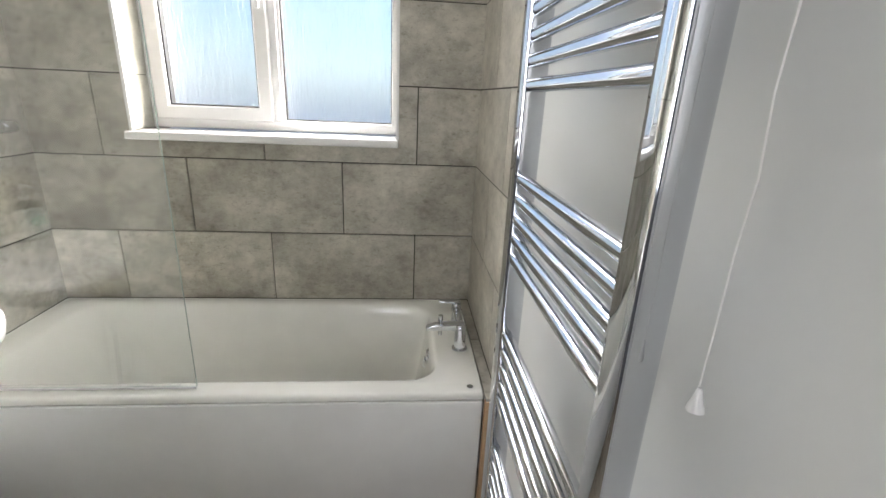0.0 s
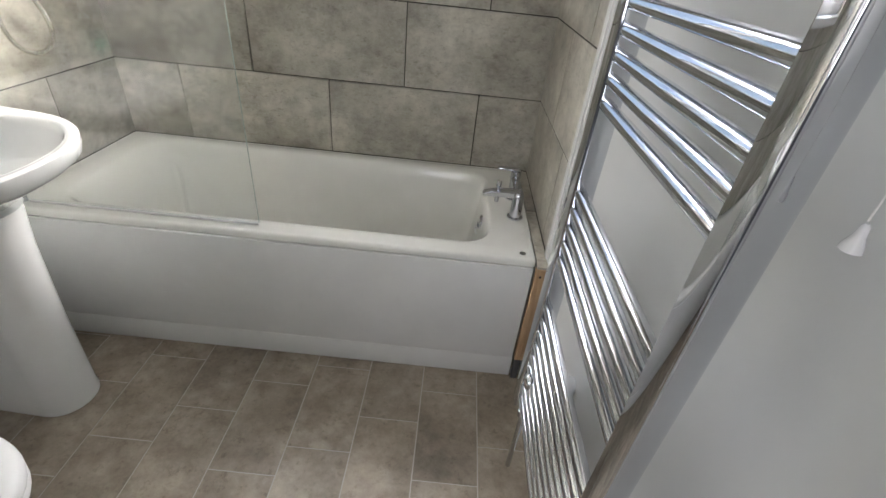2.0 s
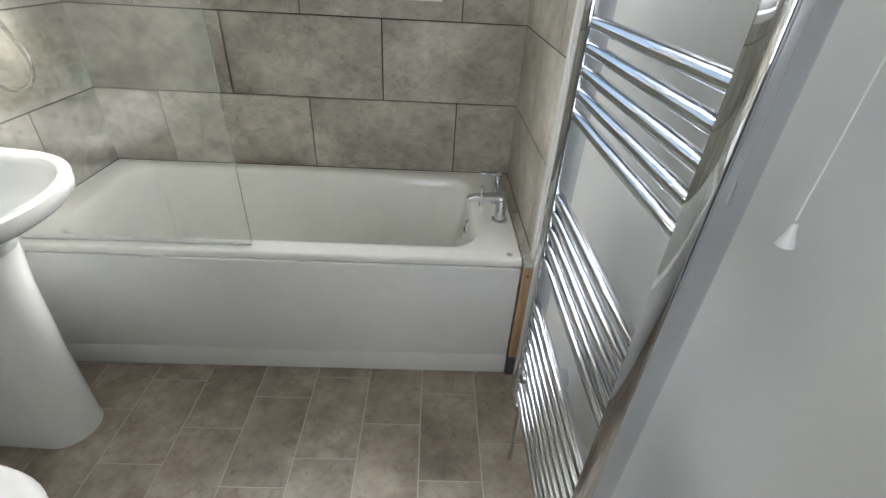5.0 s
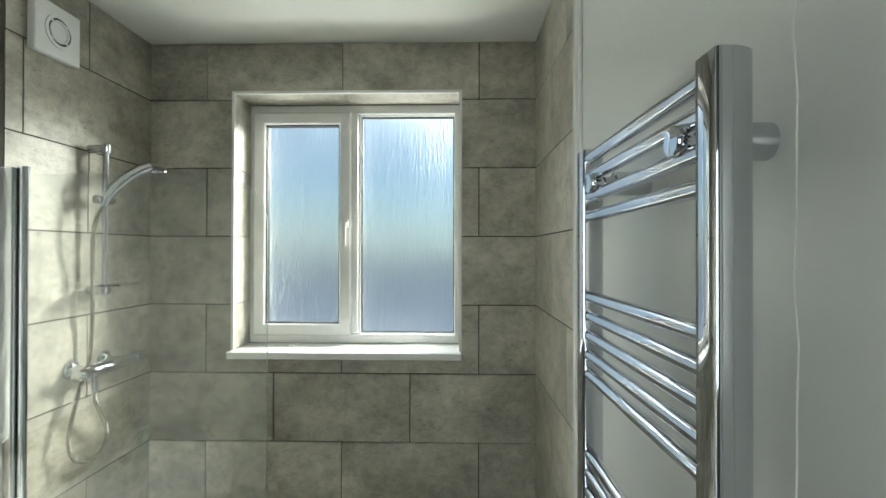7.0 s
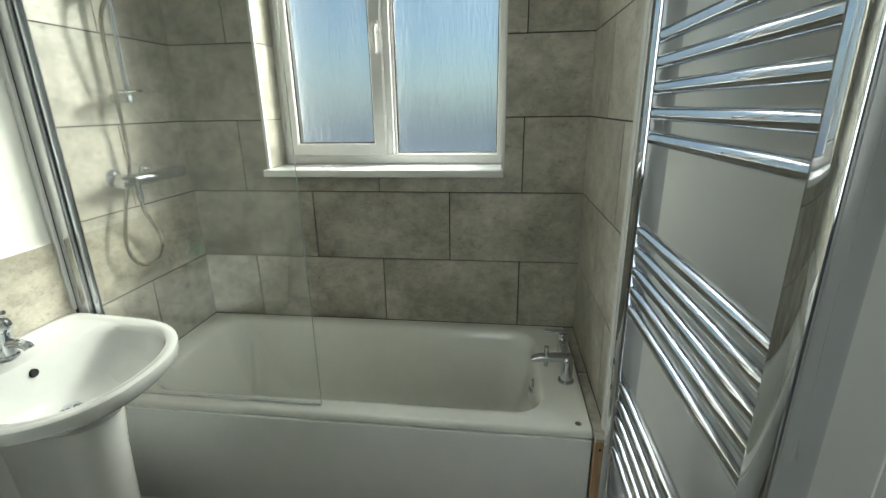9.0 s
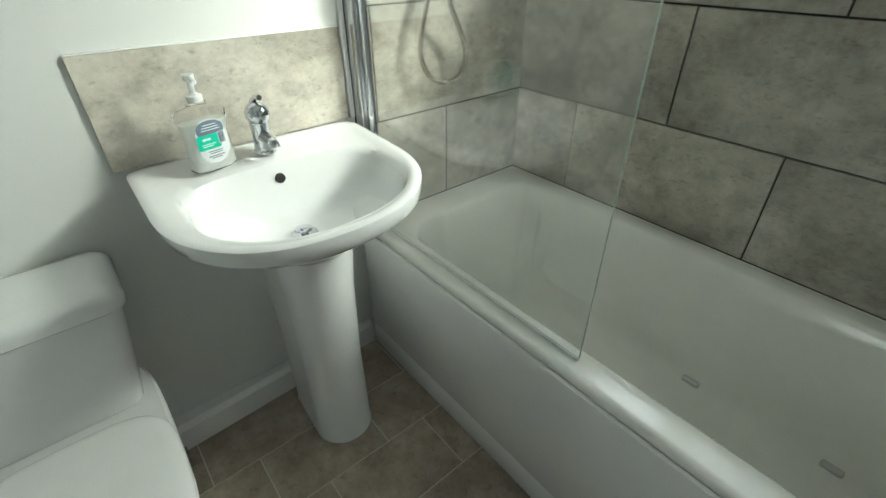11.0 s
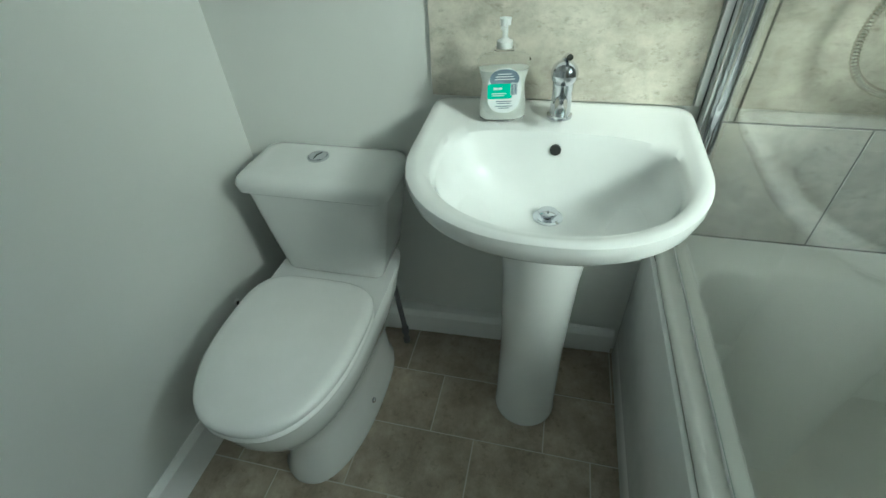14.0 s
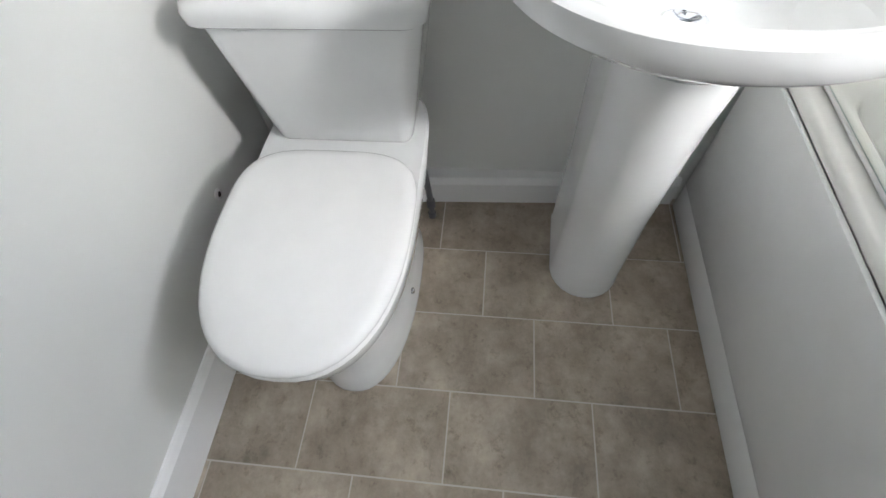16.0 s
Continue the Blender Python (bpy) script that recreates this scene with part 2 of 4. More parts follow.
def dee(cx, cy, back, front, half, z, nb=5.0, nf=2.2, n=48):
    """A D-shaped outline: square at the back (-x), round at the front (+x)."""
    out = []
    for i in range(n):
        a = 2 * math.pi * i / n
        c, s = math.cos(a), math.sin(a)
        e = nf if c > 0 else nb
        x = (front if c > 0 else back) * math.copysign(abs(c) ** (2 / e), c)
        y = half * math.copysign(abs(s) ** (2 / e), s)
        out.append(Vector((cx + x, cy + y, z(cx + x) if callable(z) else z)))
    return out


def slab_cells(u0, u1, v0, v1, hole=None):
    """The cells of a rectangle that lie outside a hole."""
    us, vs = [u0, u1], [v0, v1]
    if hole:
        us += [u for u in hole[:2] if u0 < u < u1]
        vs += [v for v in hole[2:] if v0 < v < v1]
    us, vs = sorted(us), sorted(vs)
    for a, b in zip(us, us[1:]):
        for c, d in zip(vs, vs[1:]):
            if not (hole and hole[0] < (a + b) / 2 < hole[1] and hole[2] < (c + d) / 2 < hole[3]):
                yield a, b, c, d


def slab(u0, u1, v0, v1, w0, w1, plane, hole=None):
    """A tile or board in the plane "xz" (w is y), "yz" (w is x) or "xy" (w is z), with the hole cut out of it."""
    bm = bmesh.new()
    put = {"xz": lambda u, v, w: (u, w, v), "yz": lambda u, v, w: (w, u, v), "xy": lambda u, v, w: (u, v, w)}[plane]
    seen = {}
    def vert(u, v):
        k = (round(u, 5), round(v, 5))
        if k not in seen:
            seen[k] = bm.verts.new(put(u, v, w0))
        return seen[k]
    faces = [bm.faces.new((vert(a, c), vert(b, c), vert(b, d), vert(a, d))) for a, b, c, d in slab_cells(u0, u1, v0, v1, hole)]
    if not faces:
        bm.free()
        return None
    made = bmesh.ops.extrude_face_region(bm, geom=faces)["geom"]
    shift = Vector(put(0, 0, w1)) - Vector(put(0, 0, w0))
    for g in made:
        if isinstance(g, bmesh.types.BMVert):
            g.co += shift
    return bm


def structure(name, bm, mat, label="", category=""):
    return tagged(link(name, bm, mat, smooth=False), label, category, kind="structure")


# ---- the room ----
HOLE = (WX0, WX1, WZ0 - 0.03, WZ1)
floor = structure("floor", box(-0.12, 1.82, -3.3, 0.3, -0.12, -0.0012), JOINT, "pale printed joints of the vinyl floor", "floor")
wall_north = structure("wall_north", slab(-0.12, 1.82, 0.0, ZC, 0.010, 0.30, "xz", (WX0 - 0.006, WX1 + 0.006, WZ0 - 0.012, WZ1 + 0.006)), GROUT,
                       "window wall with dark grout between the tiles", "wall")
wall_west = structure("wall_west", box(-0.12, XL, YN, 0.0095, 0, ZC), WALL, "satin white painted wall behind basin and toilet", "wall")
wall_west_tiled = structure("wall_west_backing", box(XL - 0.001, 0.0 - 0.0022, -0.672, 0.009, 0.40, ZC), GROUT, "dark grout behind the bath-side wall tiles", "wall")
wall_east = structure("wall_east", box(XW, 1.82, -3.3, 0.0095, 0, ZC), WALL, "satin white painted wall behind the towel radiator", "wall")
wall_east_tiled = structure("wall_east_backing", box(XR + 0.0022, XW + 0.001, -0.655, 0.009, 0.40, ZC), GROUT, "dark grout behind the bath-side wall tiles", "wall")
DX0, DX1, DZ = 0.972, 1.690, 2.03      # clear doorway
wall_south = structure("wall_south", slab(-0.12, XW, 0.0, ZC, YH, YN, "xz", (DX0 - 0.03, XW + 1, -1, DZ + 0.03)), WALL,
                       "white painted wall with the doorway", "wall")
ceiling = structure("ceiling", box(-0.12, 1.82, -3.3, 0.3, ZC, ZC + 0.1), CEIL, "plain white ceiling", "ceiling")
hall_wall_west = structure("hall_wall_west", box(-0.12, 0.0, -3.3, YH, 0, ZC), LANDING, "unseen landing wall, coloured dark to stand in for dimness", "wall")
# opening added for the landing lamp; this wall is never in view
hall_wall_south = structure("hall_wall_south", slab(-0.12, 1.82, 0, ZC, -3.4, -3.3, "xz", (0.45, 1.35, 1.0, 2.1)), LANDING, "unseen landing wall, coloured dark to stand in for dimness, with an added light opening", "wall")


def tiles(parent, plane, w0, w1, u0, u1, start, rows, hole=None):
    """Rows of brick-bonded tiles between u0 and u1; start gives a joint of each row."""
    for z0, z1, joint in rows:
        first = joint - LONG * math.ceil((joint - u0) / LONG)
        u = first
        while u < u1:
            a, b = max(u, u0), min(u + LONG, u1)
            if b - a > 0.012:
                bm = slab(a + GAP / 2 * (a > u0), b - GAP / 2 * (b < u1), z0 + GAP / 2, z1 - GAP / 2, w0, w1, plane, hole)
                if bm:
                    adopt(parent, link("tile", bm, TILE, smooth=False))
            u += LONG


ROWS_Z = [(Z0 + ROW * i, min(Z0 + ROW * (i + 1), ZC)) for i in range(7)]
HOLE_T = (WX0 - 0.004, WX1 + 0.004, WZ0 - 0.028, WZ1 + 0.004)
tiles(wall_north, "xz", 0.0095, 0.0, 0.0, XR, 0, [(a, b, 0.852 if i % 2 == 0 else 0.552) for i, (a, b) in enumerate(ROWS_Z)], HOLE_T)
tiles(wall_west_tiled, "yz", -0.009, 0.0, -0.655, 0.0, 0, [(a, b, -0.342 if i % 2 == 0 else -0.598) for i, (a, b) in enumerate(ROWS_Z)])
tiles(wall_east_tiled, "yz", XR + 0.009, XR, -0.635, 0.0, 0, [(a, b, -0.535 if i % 2 == 0 else -0.315) for i, (a, b) in enumerate(ROWS_Z)])

# tiles round the window's reveal
for z0, z1 in ((WZ0, 1.403), (1.403, 1.703), (1.703, 2.003), (2.003, WZ1)):
    for x0, x1 in ((WX0 - 0.010, WX0 + 0.0), (WX1 - 0.0, WX1 + 0.010)):
        adopt(wall_north, link("tile", box(x0, x1, 0.012, 0.166, z0 + 0.0015, z1 - 0.0015), TILE, smooth=False))
for x0, x1 in ((WX0 + 0.001, 0.852), (0.852, WX1 - 0.001)):
    adopt(wall_north, link("tile", box(x0 + 0.0015, x1 - 0.0015, 0.012, 0.166, WZ1 - 0.002, WZ1 + 0.008), TILE, smooth=False))

# white edging of the reveal and of the tiled fields
for i, b in enumerate((box(WX0 - 0.010, WX0 + 0.003, -0.003, 0.012, WZ0 - 0.002, WZ1 + 0.008, 0.002),
                       box(WX1 - 0.003, WX1 + 0.010, -0.003, 0.012, WZ0 - 0.002, WZ1 + 0.008, 0.002),
                       box(WX0 + 0.003, WX1 - 0.003, -0.003, 0.012, WZ1 - 0.005, WZ1 + 0.008, 0.002))):
    structure("trim", b, PVC, "white plastic tile edging round the window", "trim")
structure("trim", box(XR - 0.006, XW, -0.668, -0.636, 0.47, ZC, 0.004), GLOSS, "white strip closing the end of the wall tiles", "trim")
structure("trim", box(XR - 0.003, XW, -0.682, -0.670, 0.47, ZC, 0.003), PVC, "white tile edging beside the radiator wall", "trim")
structure("trim", box(XL, 0.004, -0.690, -0.676, 0.835, ZC, 0.002), PVC, "white tile edging beside the shower screen", "trim")

# window
window_1 = thing("window_1", (0.87, 0.165, WZ0), "white plastic window with two rain-patterned panes and one opening sash", "window", kind="structure")


def ring_frame(x0, x1, z0, z1, w, y0, y1, bev=0.004, wz=None):
    """A mitred frame of square section."""
    wz = wz or w
    bm = bmesh.new()
    out = [(x0, z0), (x1, z0), (x1, z1), (x0, z1)]
    inn = [(x0 + w, z0 + wz), (x1 - w, z0 + wz), (x1 - w, z1 - wz), (x0 + w, z1 - wz)]
    rings = [[Vector((x, y, z)) for x, z in pts] for pts, y in ((out, y1), (out, y0 + bev), ([(x + (bev if x == x0 else -bev), z + (bev if z == z0 else -bev)) for x, z in out], y0),
             ([(x - (bev if i in (0, 3) else -bev), z - (bev if i in (0, 1) else -bev)) for i, (x, z) in enumerate(inn)], y0), (inn, y0 + bev), (inn, y1))]
    loft(rings, False, False, bm)
    rows = list(bm.verts)
    for i in range(4):
        j = (i + 1) % 4
        bm.faces.new((rows[i], rows[20 + i], rows[20 + j], rows[j]))
    return bm


f = link("window_frame", ring_frame(WX0 - 0.016, WX1 + 0.018, WZ0 + 0.002, WZ1 - 0.003, 0.042, 0.166, 0.235), PVC)
mull = link("mullion", box(0.850, 0.886, 0.168, 0.233, WZ0 + 0.045, WZ1 - 0.046, 0.004), PVC)
sash = link("sash", ring_frame(0.390, 0.856, WZ0 + 0.038, WZ1 - 0.040, 0.056, 0.150, 0.215, 0.006), PVC, label="opening casement sash")
bead = link("glazing_bead", ring_frame(0.885, 1.358, WZ0 + 0.0345, WZ1 - 0.0395, 0.014, 0.186, 0.212, 0.004), PVC)
gask = link("gasket", ring_frame(0.4455, 0.8005, WZ0 + 0.0935, WZ1 - 0.0955, 0.006, 0.166, 0.200, 0.001), DARK)
gask2 = link("gasket", ring_frame(0.8985, 1.345, WZ0 + 0.047, WZ1 - 0.052, 0.005, 0.192, 0.212, 0.001), DARK)
pane1 = link("pane", box(0.4465, 0.7995, 0.201, 0.207, WZ0 + 0.095, WZ1 - 0.097), FROST, smooth=False)
pane2 = link("pane", box(0.8995, 1.344, 0.2125, 0.2185, WZ0 + 0.048, WZ1 - 0.053), FROST, smooth=False)
pane1.visible_shadow = pane2.visible_shadow = False
hb = box(0.825, 0.847, 0.132, 0.151, 1.745, 1.790, 0.005)
tube([(0.836, 0.137, 1.768), (0.836, 0.118, 1.768), (0.836, 0.110, 1.755), (0.836, 0.108, 1.66)], 0.008, 10, hb, (0.009, 0.009, 0.0085, 0.007))
hnd = link("handle", hb, PVC, label="white plastic window handle")
sill = link("window_sill", box(WX0 - 0.012, WX1 + 0.008, -0.040, 0.168, WZ0 - 0.030, WZ0, 0.005, 3), PVC, label="white plastic sill board")
adopt(window_1, f, mull, sash, bead, gask, gask2, pane1, pane2, hnd, sill)

# outdoors
structure("ground", box(-300, 300, -300, 400, -3.1, -3.0), LAWN, "pale concrete ground outside the window", "ground")
structure("backdrop", box(-40, 40, 55, 60, -3.0, 1.5), HEDGE, "pale rendered terrace far outside the window", "backdrop")

structure("lower_storey", box(-0.12, 1.82, -3.4, 0.3, -3.0, -0.12), HEDGE, "pale rendered storey below the room", "wall")

# skirtings, door lining
def skirting(pts_box, axis):
    x0, x1, y0, y1, h, side = pts_box
    bm = bmesh.new()
    t = 0.015
    prof = [(0, 0), (t, 0), (t, h - 0.018), (t * 0.55, h - 0.006), (t * 0.25, h), (0, h)]
    rings = []
    for e in (0, 1):
        if axis == "y":
            rings.append([Vector((x0 + side * a, (y0, y1)[e], b)) for a, b in prof])
        else:
            rings.append([Vector(((x0, x1)[e], y0 + side * a, b)) for a, b in prof])
    loft(rings, True, True, bm)
    return bm


sk = skirting((XL, 0, YN + 0.016, -0.707, 0.095, 1), "y")
for v in sk.verts:                       # the board runs slightly out of line with the tiles
    if v.co.x > XL + 0.001:
        v.co.x += 0.004 + 0.045 * (-0.707 - v.co.y)
structure("baseboard", sk, GLOSS, "white gloss skirting board below the basin", "baseboard")
structure("baseboard", skirting((XL, 0.905, YN, 0, 0.125, 1), "x"), GLOSS, "white gloss skirting board beside the toilet", "baseboard")
structure("baseboard", skirting((XW, 0, YN + 0.01, -0.735, 0.095, -1), "y"), GLOSS, "white gloss skirting board below the radiator", "baseboard")
door_frame = thing("door_frame", (0.95, YN, 0), "white gloss door lining and architrave", "door frame", kind="structure")
adopt(door_frame,
      link("lining", box(DX0 - 0.03, DX0, YH - 0.002, YN + 0.004, 0, DZ, 0.002), GLOSS),
      link("lining", box(DX1, XW - 0.0008, YH - 0.002, YN + 0.004, 0, DZ, 0.002), GLOSS),
      link("lining", box(DX0 - 0.03, XW - 0.0008, YH - 0.002, YN + 0.004, DZ, DZ + 0.028, 0.002), GLOSS),
      link("architrave", box(0.907, DX0 - 0.006, YN, YN + 0.016, 0, DZ + 0.07, 0.006, 3), GLOSS),
      link("architrave", box(0.907, XW - 0.001, YN, YN + 0.015, DZ + 0.012, DZ + 0.072, 0.006, 3), GLOSS),
      link("architrave_bead", box(0.905, 0.930, YN + 0.001, YN + 0.0195, 0, DZ + 0.07, 0.004, 3), GLOSS),
      *[link("hinge", tube([(DX0 + 0.001, YN + 0.008, z - 0.045), (DX0 + 0.001, YN + 0.008, z + 0.045)], 0.0065, 12), STEEL, label="steel butt hinge knuckle") for z in (0.25, 1.0, 1.78)],
      link("door_stop", box(DX1 - 0.014, DX1, YH + 0.02, YH + 0.05, 0, DZ, 0.002), GLOSS))

# ---- door ----
def panel_door(name, w, h, t, label):
    """A moulded four-panel door; its hinge edge is at x = 0, it reaches to x = w, and its faces look along y."""
    door = thing(name, (0, 0, 0), label, "door", kind="structure")
    bm = bmesh.new()
    xs = [0, 0.105, w / 2 - 0.048, w / 2 + 0.048, w - 0.105, w]
    zs = [0, 0.20, 0.80, 0.985, h - 0.115, h]
    sheets = []
    for y in (-t / 2, t / 2):
        grid = [[bm.verts.new((x, y, z)) for z in zs] for x in xs]
        faces = {}
        for i in range(5):
            for j in range(5):
                q = (grid[i][j], grid[i + 1][j], grid[i + 1][j + 1], grid[i][j + 1])
                faces[i, j] = bm.faces.new(q if y < 0 else q[::-1])
        sheets.append((grid, [faces[i, j] for i in (1, 3) for j in (1, 3)]))
    (a, _), (b, _) = sheets
    rim = [(i, 0) for i in range(5)] + [(5, j) for j in range(5)] + [(i, 5) for i in range(5, 0, -1)] + [(0, j) for j in range(5, 0, -1)]
    for (i, j), (k, l) in zip(rim, rim[1:] + rim[:1]):
        bm.faces.new((a[i][j], b[i][j], b[k][l], a[k][l]))
    bmesh.ops.recalc_face_normals(bm, faces=bm.faces)
    for _, panels in sheets:
        for thick, depth in ((0.010, 0.004), (0.012, -0.010), (0.030, 0.0), (0.020, 0.007)):
            bmesh.ops.inset_individual(bm, faces=panels, thickness=thick, depth=depth, use_even_offset=True)
    adopt(door, link("door_leaf", bm, DOORW, smooth=False))
    for side in (-1, 1):
        y = side * t / 2
        plate = bmesh.new()
        pts = []
        cx, z0, z1, hw = w - 0.052, 0.895, 1.055, 0.020
        for k in range(9):
            q = radians(180 * k / 8)
            pts.append((cx + hw * math.cos(q), z1 - 0.010 + 0.012 * math.sin(q)))
        for k in range(9):
            q = radians(180 + 180 * k / 8)
            pts.append((cx + hw * math.cos(q), z0 + 0.010 + 0.012 * math.sin(q)))
        loft([[Vector((px, y, pz)) for px, pz in pts], [Vector((px, y + side * 0.006, pz)) for px, pz in pts],
              [Vector((cx + (px - cx) * 0.86, y + side * 0.009, 0.975 + (pz - 0.975) * 0.97)) for px, pz in pts]], bm=plate)
        hp = link("handle_plate", plate, CHROME, label="polished chrome latch plate")
        lv = link("lever", tube([(cx, y + side * 0.008, 1.005), (cx, y + side * 0.045, 1.005), (cx - 0.008, y + side * 0.052, 1.005), (cx - 0.05, y + side * 0.053, 1.002),
                                 (cx - 0.105, y + side * 0.050, 0.995)], 0.009, 14, None, None, 2), CHROME, label="curved chrome lever")
        tn = link("thumb_turn", turned([(0.011, 0), (0.011, side * 0.006), (0.009, side * 0.010), (0.001, side * 0.011)], (cx, y + side * 0.008, 0.945), "y", 20), CHROME)
        adopt(hp, lv, tn)
        adopt(door, hp)
        for sx, sz in ((-0.012, 1.047), (0.012, 1.047), (-0.012, 0.903), (0.012, 0.903)):
            s = link("screw", turned([(0.003, 0), (0.003, side * 0.001), (0.001, side * 0.0018)], (cx + sx, y + side * 0.0085, sz), "y", 10), STEEL)
            adopt(hp, s)
    for z in (0.22, 1.0, 1.78):
        adopt(door, link("hinge", tube([(0.0, t / 2 + 0.004, z - 0.038), (0.0, t / 2 + 0.004, z + 0.038)], 0.006, 10), STEEL))
    adopt(door, link("latch", box(w - 0.001, w + 0.009, -0.008, 0.008, 0.995, 1.015, 0.002), STEEL))
    return door


door_1 = panel_door("door_1", 0.70, 1.995, 0.036, "white moulded panel door with chrome lever, opened back on the landing")
door_1.matrix_world = pose(DX0 - 0.004, YH - 0.045, 0.008, 0, 0, DOOR_ANGLE)


# ---- bath ----
RIM = 0.505
bath = thing("bathtub", (0.83, -0.355, 0), "white acrylic bathtub built in below the window", "bathtub")
X1, Y0 = 1.660, -0.690
rings = [rounded(0.003, X1 - 0.003, Y0 + 0.003, -0.003, 0.006, RIM - 0.026), rounded(0.001, X1, Y0, -0.001, 0.007, RIM - 0.023), rounded(0.001, X1, Y0, -0.001, 0.007, RIM - 0.013),
         rounded(0.002, X1 - 0.001, Y0 + 0.0022, -0.002, 0.008, RIM - 0.0055), rounded(0.004, X1 - 0.003, Y0 + 0.007, -0.004, 0.009, RIM - 0.0012),
         rounded(0.007, X1 - 0.006, Y0 + 0.014, -0.007, 0.010, RIM), rounded(0.012, X1 - 0.010, Y0 + 0.030, -0.012, 0.012, RIM - 0.0018), rounded(0.020, X1 - 0.02, Y0 + 0.048, -0.018, 0.02, RIM + 0.0005), rounded(0.105, 1.530, -0.620, -0.056, 0.105, RIM), rounded(0.117, 1.522, -0.613, -0.064, 0.10, RIM - 0.004),
         rounded(0.127, 1.515, -0.608, -0.071, 0.098, RIM - 0.014), rounded(0.150, 1.505, -0.601, -0.080, 0.10, RIM - 0.05), rounded(0.205, 1.485, -0.591, -0.094, 0.11, RIM - 0.17),
         rounded(0.275, 1.462, -0.580, -0.110, 0.12, RIM - 0.29), rounded(0.320, 1.445, -0.565, -0.125, 0.125, RIM - 0.345), rounded(0.370, 1.415, -0.540, -0.150, 0.12, RIM - 0.372),
         rounded(0.45, 1.36, -0.49, -0.20, 0.11, RIM - 0.38)]
adopt(bath, link("tub", loft(rings, False, True), ACRYLIC))
adopt(bath, link("overflow", turned([(0.030, 0), (0.030, -0.004), (0.026, -0.009), (0.012, -0.012), (0.001, -0.012)], (1.505, -0.365, 0.435), "x", 24), CHROME, label="chrome overflow plate"))
adopt(bath, link("plug_chain", tube([(1.492, -0.365, 0.432), (1.482, -0.362, 0.40), (1.494, -0.368, 0.385), (1.484, -0.372, 0.405), (1.492, -0.372, 0.425)], 0.004, 8, None, None, 2), CHROME))
adopt(bath, link("waste", turned([(0.034, 0), (0.034, 0.003), (0.028, 0.005), (0.020, 0.001), (0.001, 0.001)], (1.27, -0.345, 0.1255), "z", 24), CHROME, label="chrome bath waste"))
for gx in (0.89, 1.245):
    adopt(bath, link("jet_cover", box(gx - 0.025, gx + 0.025, -0.150, -0.128, 0.135, 0.151, 0.006, 3), STEEL, label="small grey fitting low on the tub's side"))
adopt(bath, link("drain_dot", turned([(0.007, 0), (0.007, -0.003), (0.001, -0.003)], (0.372, -0.118, 0.175), "y", 14), DARK))
adopt(bath, link("badge", turned([(0.010, 0), (0.010, 0.0015), (0.001, 0.002)], (1.620, -0.655, RIM), "z", 16), CHROME, label="small chrome badge"))

bath_panel = thing("front_boarding", (0.83, -0.70, 0), "white glossy boarding along the front of the bathtub", "boarding")
adopt(bath_panel, link("panel", box(0.012, 1.655, -0.7015, -0.6902, 0.094, RIM - 0.0240, 0.002), PANEL),
      link("plinth", box(0.012, 1.657, -0.7005, -0.684, 0.0005, 0.092, 0.002), PANEL))
batten = thing("timber_batten", (1.676, -0.722, 0), "raw timber batten closing the gap beside the bath panel", "batten")
adopt(batten, link("board", box(1.660, 1.6915, -0.716, -0.6975, 0.098, 0.490, 0.002), WOOD),
      link("screw", turned([(0.004, 0), (0.004, -0.001), (0.001, -0.002)], (1.676, -0.716, 0.465), "y", 10), DARK),
      link("foot", box(1.662, 1.684, -0.713, -0.6975, 0.0005, 0.096, 0.002), CHAR))
ledge = thing("ledge_tile", (1.68, -0.36, 0.48), "narrow strip of wall tile filling the gap beside the bath", "tile")
for y0, y1 in ((-0.714, -0.36), (-0.357, -0.002)):
    adopt(ledge, link("tile", box(1.6625, XR - 0.001, y0, y1, 0.4915, 0.501 if y0 < -0.5 else 0.5025, 0.001), TILE, smooth=False))

# bath taps
tap = thing("bath_filler_tap", (1.605, -0.35, RIM), "polished chrome two-hole bath filler with lever and long spout", "tap")
TX = 1.612
for i, y in enumerate((-0.425, -0.275)):
    if i:
        prof = [(0.026, 0.0), (0.026, 0.005), (0.0185, 0.008), (0.0175, 0.078), (0.019, 0.082), (0.0185, 0.110), (0.012, 0.114), (0.001, 0.115)]
    else:
        prof = [(0.028, 0.0), (0.028, 0.005), (0.0205, 0.008), (0.0195, 0.080), (0.0185, 0.092), (0.013, 0.098), (0.001, 0.099)]
    b = turned(prof, (TX, y, RIM), "z", 28)
    adopt(tap, link("pillar", b, CHROME))
adopt(tap, link("bridge", tube([(TX, -0.425, RIM + 0.082), (TX, -0.275, RIM + 0.082)], 0.015, 20), CHROME))
sb = loft([[Vector((x, -0.412 + yy * w, RIM + z + zz * hh)) for yy, zz in ((-1, -0.6), (-0.6, -1), (0.6, -1), (1, -0.6), (1, 0.6), (0.6, 1), (-0.6, 1), (-1, 0.6))]
           for x, z, w, hh in ((TX + 0.012, 0.086, 0.022, 0.014), (TX - 0.04, 0.086, 0.022, 0.013), (TX - 0.09, 0.083, 0.021, 0.011), (TX - 0.118, 0.078, 0.017, 0.008), (TX - 0.124, 0.076, 0.010, 0.004))])
adopt(tap, link("spout", sb, CHROME))
adopt(tap, link("diverter", turned([(0.0075, -0.034), (0.0075, -0.012), (0.006, 0.0), (0.006, 0.020), (0.009, 0.024), (0.009, 0.043), (0.001, 0.045)], (TX - 0.072, -0.412, RIM + 0.084), "z", 18), CHROME))
